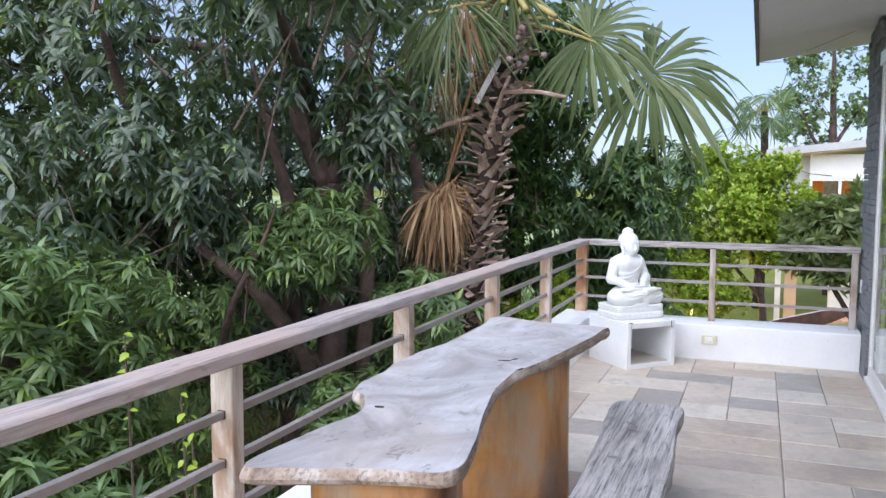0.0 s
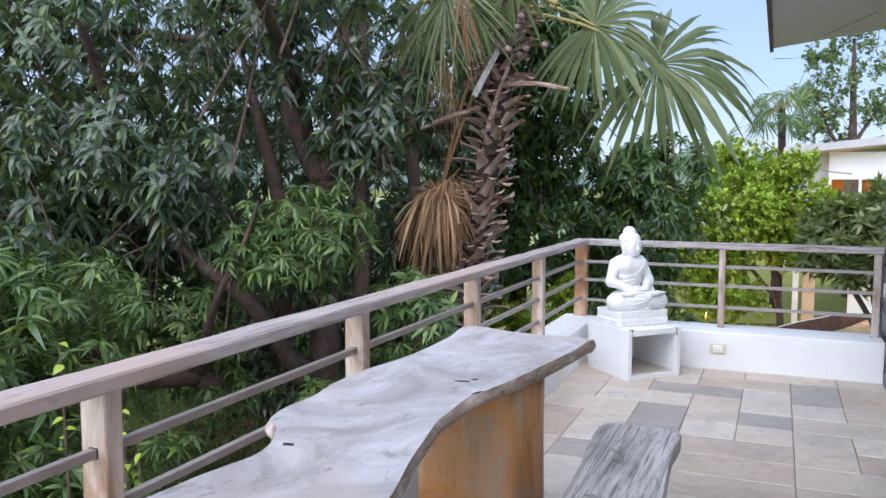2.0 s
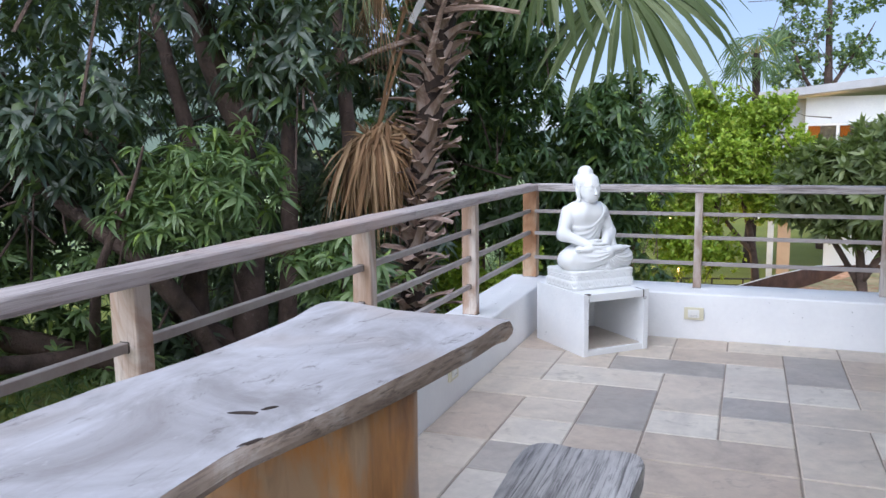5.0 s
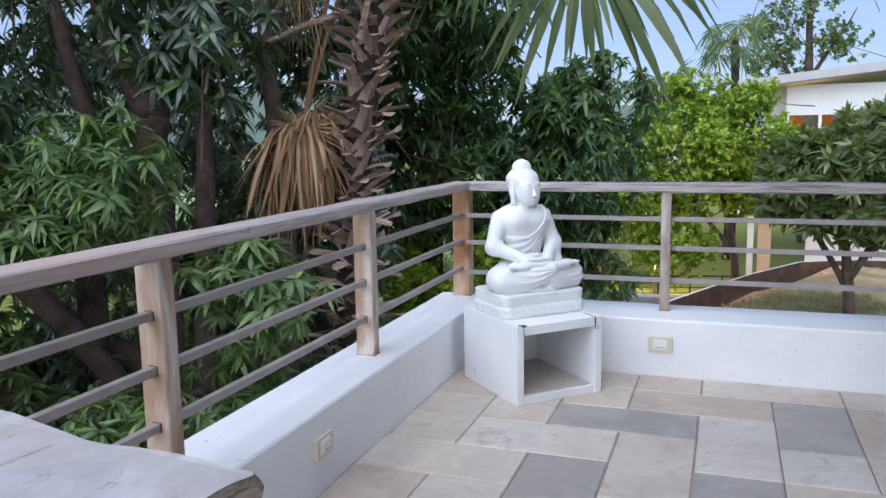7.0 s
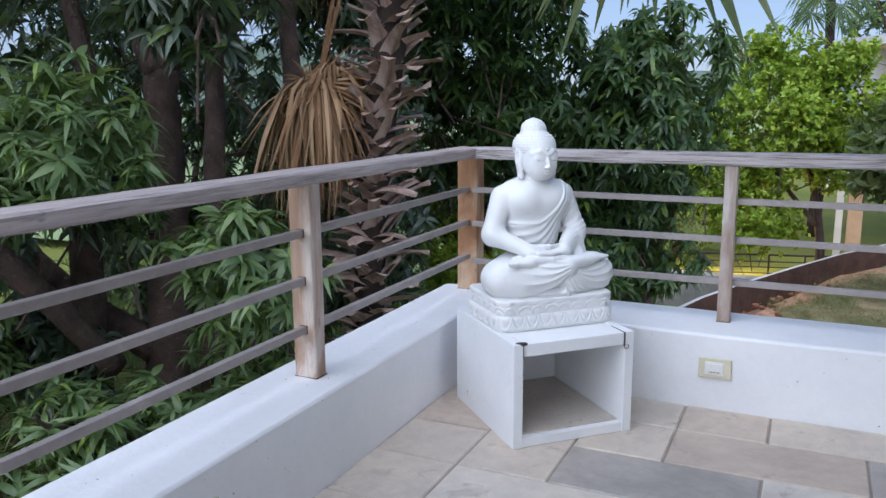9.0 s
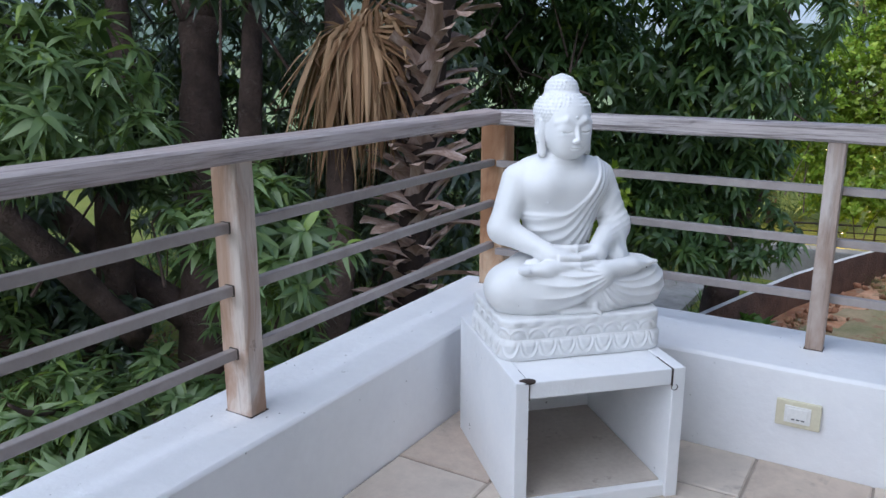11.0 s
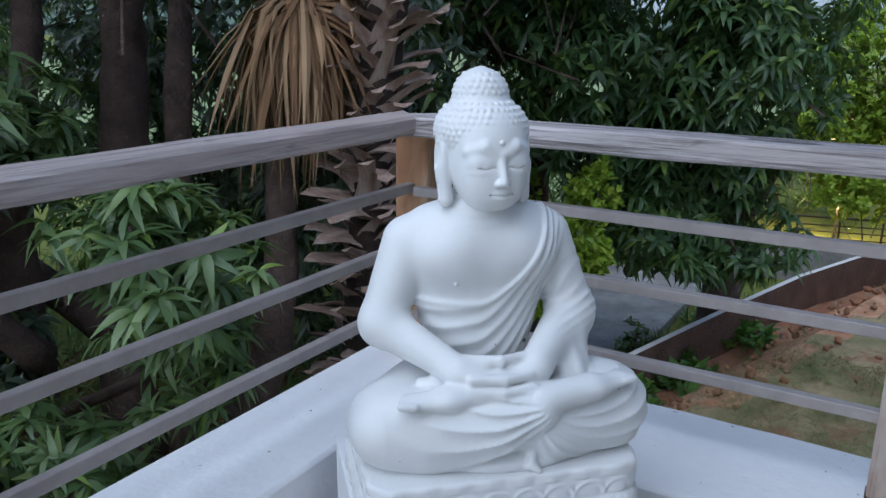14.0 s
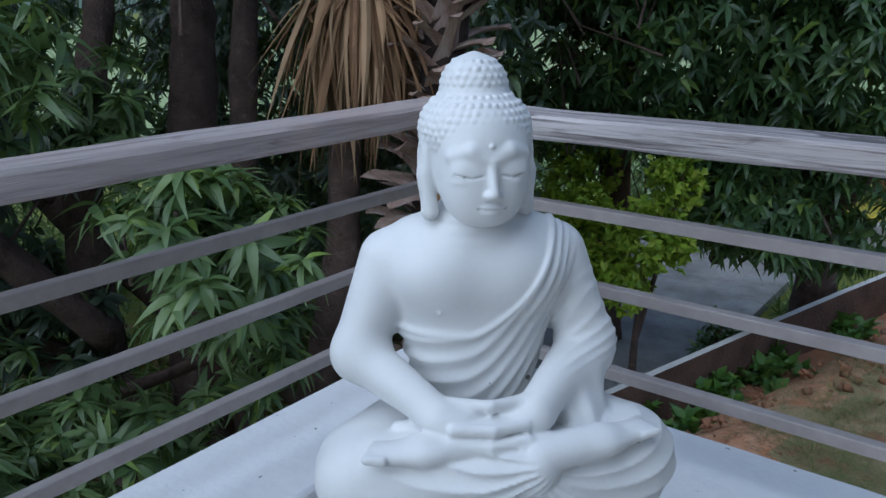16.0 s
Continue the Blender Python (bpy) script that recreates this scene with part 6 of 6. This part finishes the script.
gp = gp[~((gp[:, 0] > -5.7) & (gp[:, 0] < -2.85) & (gp[:, 1] > 12.1) & (gp[:, 1] < 19.6))]
n = len(gp)
M["weed"] = leafy("ground_weed", [(0.05, 0.11, 0.03), (0.1, 0.17, 0.05), (0.2, 0.25, 0.09)], 0.6, through_light=0.15, spec=0.3)
V, F = scatter([whorl(rng, 9, 0.26, 0.012, (5, 75), 2, 0.02, (0.1, 0.6)) for _ in range(4)], gp, np.tile(np.array([[0, 0, 1.0]]), (n, 1)) + rng.normal(size=gp.shape) * 0.2, rng.uniform(0.6, 1.5, n), rng)
tagged(new("undergrowth", arrays_mesh("undergrowth", V, F, M["weed"])), "weeds and grass under the trees", "grass", kind="stuff")


# ---- roof overhang, glass doors and stone pier of this house ----
def sloped(lo, hi, z_left, z_right, thick):
    """A slab whose underside rises from one side to the other."""
    bm = bmesh.new()
    v = [bm.verts.new(p) for p in ((lo[0], lo[1], z_left), (hi[0], lo[1], z_right), (hi[0], hi[1], z_right), (lo[0], hi[1], z_left))]
    w = [bm.verts.new(p.co + Vector((0, 0, thick))) for p in v]
    bm.faces.new(v)
    bm.faces.new(w)
    for i in range(4):
        bm.faces.new((v[i], v[(i + 1) % 4], w[(i + 1) % 4], w[i]))
    return bm


structure("ceiling", sloped((0.03, -2.6), (5.2, 9.39), 2.634, 3.27, 0.16), M["soffit"], "white painted sloping roof overhang", "ceiling")
structure("trim", sloped((0.0, -2.6), (0.029, 9.4), 2.6, 2.604, 0.26), M["fascia"], "dark fascia board along the roof edge", "trim")
crackb = bmesh.new()
pts = [(0.42 + 0.014 * i + 0.01 * noise.noise(Vector((i * 0.7, 0, 0))), 9.15 - i * 0.028 + 0.02 * noise.noise(Vector((0, i * 0.5, 0)))) for i in range(24)]
tube([(x, y, 2.634 + (x - 0.03) * 0.123 - 0.0005) for x, y in pts], [0.0022] * 24, 4, crackb)
structure("ceiling_crack", crackb, M["dark_gap"], "thin dark crack in the painted soffit", "crack")

pier = tagged(new("wall_pier"), "grey stacked slate pier at the end of the glass doors", "wall", kind="structure")
pier.location = (0.95, 8.05, 0)
part("core", box((0.9, 7.97, -0.3), (1.3, 8.57, 2.72)), M["slate"], pier)
slate_shapes = []
for i in range(8):
    b = box((-0.5, -0.5, -0.5), (0.5, 0.5, 0.5), 0.03)
    for v in b.verts:
        v.co += Vector((noise.noise(v.co * 3 + Vector((i * 5, 0, 0))), noise.noise(v.co * 3 + Vector((0, i * 5, 0))), 0)) * 0.05
    me = bpy.data.meshes.new("stone")
    b.to_mesh(me)
    b.free()
    me.materials.append(M["slate"])
    slate_shapes.append(me)
prng = random.Random(4)
z = -0.01
k = 0
while z < 2.66:
    hgt = prng.uniform(0.04, 0.075)
    y = 7.94
    while y < 8.58:
        ln = min(prng.uniform(0.14, 0.34), 8.6 - y)
        if not (y < 8.5 and z < 0.3 and y > 8.17):
            ob = new("stone", slate_shapes[k % 8])
            ob.parent = pier
            dep = 0.09
            ob.matrix_basis = Matrix.Translation(Vector((0.868 + dep / 2 + prng.uniform(-0.012, 0.008), y + ln / 2, z + hgt / 2)) - Vector(pier.location)) @ Matrix.Diagonal((dep, ln - 0.004, hgt - 0.005, 1))
        y += ln
        k += 1
    for x in (0.93, 1.12):
        ob = new("stone", slate_shapes[(k + 3) % 8])
        ob.parent = pier
        ob.matrix_basis = Matrix.Translation(Vector((x + 0.09, 7.945 + prng.uniform(-0.008, 0.006), z + hgt / 2)) - Vector(pier.location)) @ Matrix.Diagonal((0.185, 0.06, hgt - 0.005, 1))
        k += 1
    z += hgt
small_sw = box((0.853, 8.3, 0.62), (0.868, 8.36, 0.72), 0.003)
tagged(solid("switch_box", small_sw, M["white_plastic"]), "small white switch box on the slate pier", "switch")

# sliding glass doors, several tracks deep
doors = tagged(new("door_1"), "white framed sliding glass doors along the terrace", "door", kind="structure")
doors.location = (0.95, 4.0, 0.0)
part("threshold", box((0.862, -2.4, -0.02), (1.15, 7.93, 0.03), 0.004), M["white_metal"], doors)
for i in range(5):
    part("track", box((0.885 + i * 0.05, -2.4, 0.031), (0.897 + i * 0.05, 7.92, 0.045), 0.002), M["white_metal"], doors)
part("head_frame", box((0.87, -2.4, 2.36), (1.15, 7.93, 2.46), 0.004), M["white_metal"], doors)
for i, (x, y0, y1) in enumerate(((0.885, 6.6, 7.9), (0.935, 5.3, 6.66), (0.985, 4.0, 5.36), (1.035, 2.7, 4.06), (0.985, 1.4, 2.76), (0.935, 0.1, 1.46), (0.885, -1.2, 0.16))):
    pn = tagged(new("door_panel"), "")
    pn.parent = doors
    def inner(name, lo, hi, mat, bev=0.003):
        b = box(lo, hi, bev)
        o = solid(name, b, mat)
        o.data.transform(Matrix.Translation(-Vector(doors.location)))
        o.parent = pn
        return o
    for ya, yb in ((y0, y0 + 0.05), (y1 - 0.05, y1)):
        inner("stile", (x, ya, 0.046), (x + 0.035, yb, 2.359), M["white_metal"])
    inner("rail", (x, y0 + 0.051, 0.046), (x + 0.035, y1 - 0.051, 0.12), M["white_metal"])
    inner("rail", (x, y0 + 0.051, 2.29), (x + 0.035, y1 - 0.051, 2.359), M["white_metal"])
    g = inner("pane", (x + 0.013, y0 + 0.051, 0.121), (x + 0.02, y1 - 0.051, 2.289), M["glass"], 0)
    g.visible_shadow = False
# extra slim stiles stacked at the pier end
for i in range(5):
    part("stile", box((0.905 + i * 0.05, 7.86 - i * 0.012, 0.046), (0.93 + i * 0.05, 7.925, 2.359), 0.003), M["white_metal"], doors)
structure("wall_lintel", box((0.9, -2.4, 2.461), (1.2, 7.93, 2.745)), M["plaster"], "white lintel above the glass doors", "wall")
structure("wall_room_back", box((5.0, -2.4, -0.3), (5.2, 8.57, 3.2)), M["plaster"], "plain back wall of the room", "wall")
structure("wall_room_north", box((1.31, 8.2, 0.0), (4.99, 8.56, 2.76)), M["plaster"], "plain end wall of the room", "wall")
structure("wall_south", box((-1.6, -2.6, -0.3), (5.2, -2.41, 1.1)), M["plaster"], "plain low wall closing the terrace behind", "wall")
structure("floor_room", box((1.151, -2.4, -0.25), (5.0, 8.2, 0.0)), M["plaster"], "pale floor of the room behind the doors", "floor")

# ---- neighbouring house ----
HY = 26.0
house = thing("house", (4.0, HY + 2, GZ), "white two-storey neighbouring villa with a sloping flat roof", "house")
part("roof", sloped((0.2, HY - 0.6), (9.0, HY + 8), 2.22, 3.1, 0.2), M["roof"], house, "grey sloping concrete roof slab")
part("wall", box((1.36, HY + 0.01, 1.62), (9.0, HY + 0.25, 2.29)), M["house_wall"], house)
part("wall", box((5.3, HY + 0.26, -0.4), (9.0, HY + 0.5, 1.6)), M["house_wall"], house)
part("wall", box((0.75, HY + 0.3, -0.42), (1.355, HY + 0.55, 2.26)), M["house_brick"], house, "pale brick end wall")
part("wall", box((0.3, HY - 0.3, -0.9), (9.0, HY + 0.5, -0.43)), M["house_wall"], house)
part("wall", box((2.0, HY + 0.6, GZ), (9.0, HY + 0.8, -0.91)), M["house_wall"], house)
for i in range(34):
    z0 = -0.4 + i * 0.078
    part("brick_course", box((0.748, HY + 0.285, z0), (1.357, HY + 0.299, z0 + 0.066), 0.004), M["house_brick"], house)
win = part("window", box((1.36, HY - 0.02, 1.55), (6.0, HY + 0.06, 1.615)), M["white_metal"], house)
def sub(name, lo, hi, mat):
    o = solid(name, box(lo, hi), mat)
    o.data.transform(Matrix.Translation(-Vector(house.location)))
    o.parent = win
    return o
for x in (1.36, 2.1, 3.0, 4.0, 5.2):
    sub("window_frame", (x, HY - 0.015, -0.35), (x + 0.07, HY + 0.05, 1.549), M["white_metal"])
sub("curtain", (1.44, HY + 0.06, -0.35), (1.72, HY + 0.07, 1.54), M["curtain"])
sub("curtain", (2.2, HY + 0.06, -0.35), (2.42, HY + 0.07, 1.54), M["curtain"])
pane = sub("pane", (1.44, HY + 0.025, -0.35), (5.19, HY + 0.035, 1.54), M["glass"])
part("pillar", box((0.55, HY - 0.25, GZ), (0.7, HY - 0.03, -0.91), 0.01), M["house_brick"], house, "pale slim pillar")
part("pillar", box((0.8, HY - 0.15, GZ), (1.12, HY + 0.1, -0.91), 0.01), M["pillar"], house, "warm-lit tan pillar")
# dark stone colour behind the glass imitates the pane's dark reflection
part("reflection_wall", box((1.5, HY + 2.2, -0.4), (7.0, HY + 2.3, 1.6)), M["slate"], house, "inner wall coloured dark for the reflection in the pane")
# lamps that are lit at dusk
def lamp(name, at, watts, radius, label):
    r = thing(name, at, label, "lamp")
    bm = bmesh.new()
    bmesh.ops.create_uvsphere(bm, u_segments=12, v_segments=8, radius=radius, matrix=Matrix.Translation(at))
    for v in bm.verts:
        v.co.z = at[2] + (v.co.z - at[2]) * 1.7
    part("bulb", bm, M["bulb"], r, "glowing warm bulb", True)
    if name == "garden_lamp":
        part("post", tube([(at[0], at[1], GZ), (at[0], at[1], at[2] - radius * 1.5)], [0.03, 0.025], 8), M["fence"], r, "dark post")
    lt = new("lamp_light", bpy.data.lights.new("lamp_light", "POINT"))
    lt.data.energy, lt.data.color, lt.data.shadow_soft_size = watts, (1.0, 0.62, 0.25), radius * 1.2
    lt.parent = r
    lt.location = (0, -radius * 3.0, 0) if name == "garden_lamp" else (0, 0, -radius * 3.0)
    return r


lamp("garden_lamp", (-1.55, 23.6, -1.85), 120, 0.04, "lit garden lamp on a short post by the lawn")
# the second lamp is added, hidden behind the pillar, for a warm glow
lamp("added_lamp", (0.96, HY + 0.3, -1.2), 4, 0.03, "unseen warm lamp added behind the pillars of the house")
lamp("ceiling_lamp", (1.9, HY + 0.9, 2.0), 9, 0.06, "lit lamp inside the neighbouring house")

fence = thing("fence", (-0.7, 23.2, GZ), "low dark metal fence across the lawn", "fence")
for z in (-2.55, -2.42, -2.3, -2.15):
    part("rail", tube([(-2.15, 22.9, z), (0.7, 23.6, z)], [0.014 if z < -2.2 else 0.022] * 2, 6), M["fence"], fence)
for i in range(5):
    part("post", tube([(-2.15 + i * 0.71, 22.9 + i * 0.175, GZ), (-2.15 + i * 0.71, 22.9 + i * 0.175, -2.13)], [0.022, 0.022], 6), M["fence"], fence)

# ---- floor tiles (last) ----
tiles_root = bpy.data.objects["floor"]
XJ = [-1.31, -1.0, -0.69, -0.38, -0.07, 0.24, 0.55, 0.862]
YJ = [8.195, 7.94, 7.65, 7.355, 7.035, 6.73] + [6.42 - 0.312 * i for i in range(30)]
taken = {}
known = [(0, 0, 1, 2, 2), (1, 0, 2, 1, 0), (1, 1, 1, 2, 0), (0, 2, 1, 1, 0), (1, 3, 2, 1, 1), (2, 1, 1, 1, 0), (2, 2, 2, 1, 3), (3, 0, 1, 1, 2), (3, 1, 2, 1, 2), (4, 0, 2, 1, 0), (4, 2, 1, 2, 1), (4, 4, 1, 1, 3), (5, 1, 1, 2, 3),
         (5, 3, 1, 1, 1), (6, 0, 1, 1, 0), (6, 1, 1, 1, 2), (6, 2, 1, 1, 2), (0, 3, 1, 1, 0), (2, 4, 1, 2, 3), (0, 4, 2, 1, 0), (3, 3, 1, 2, 0), (3, 5, 1, 1, 1), (1, 5, 1, 1, 0), (0, 5, 1, 2, 2), (5, 4, 2, 1, 0), (4, 5, 1, 1, 0), (5, 5, 1, 2, 0), (6, 5, 1, 1, 1), (1, 7, 1, 1, 3)]
trng = random.Random(12)
rows_n = len(YJ) - 1
for c, r in ((c, r) for r in range(rows_n) for c in range(7)):
    known.append((c, r, *trng.choice([(1, 1), (2, 1), (1, 2), (2, 2), (2, 1), (1, 1)]), trng.choice([0, 0, 0, 0, 1, 1, 1, 2, 2, 2, 2, 3])))
for c, r, w, d, tone in known:
    cells = [(c + i, r + j) for i in range(w) for j in range(d)]
    if any(q in taken or q[0] > 6 or q[1] >= rows_n for q in cells):
        cells, w, d = [(c, r)], 1, 1
        if (c, r) in taken:
            continue
    for q in cells:
        taken[q] = 1
    x0, x1, y1, y0 = XJ[c], XJ[c + w], YJ[r], YJ[r + d]
    g = 0.0035
    b = bmesh.new()
    jig = [trng.uniform(-0.0025, 0.0025) for _ in range(8)]
    zt = trng.uniform(-0.0012, 0.0012)
    lowv = [b.verts.new(p) for p in ((x0 + g, y0 + g, -0.02), (x1 - g, y0 + g, -0.02), (x1 - g, y1 - g, -0.02), (x0 + g, y1 - g, -0.02))]
    mid = [b.verts.new((v.co.x + jig[i] * 0.5, v.co.y + jig[i + 4] * 0.5, zt - 0.004)) for i, v in enumerate(lowv)]
    cx, cy = (x0 + x1) / 2, (y0 + y1) / 2
    topv = [b.verts.new((v.co.x + (0.004 if v.co.x < cx else -0.004), v.co.y + (0.004 if v.co.y < cy else -0.004), zt)) for v in mid]
    for ra, rb in ((lowv, mid), (mid, topv)):
        for i in range(4):
            b.faces.new((ra[i], ra[(i + 1) % 4], rb[(i + 1) % 4], rb[i]))
    b.faces.new(topv)
    me = bpy.data.meshes.new("tile")
    b.to_mesh(me)
    b.free()
    me.materials.append(STONES[tone])
    ob = new("tile", me)
    ob.parent = tiles_root
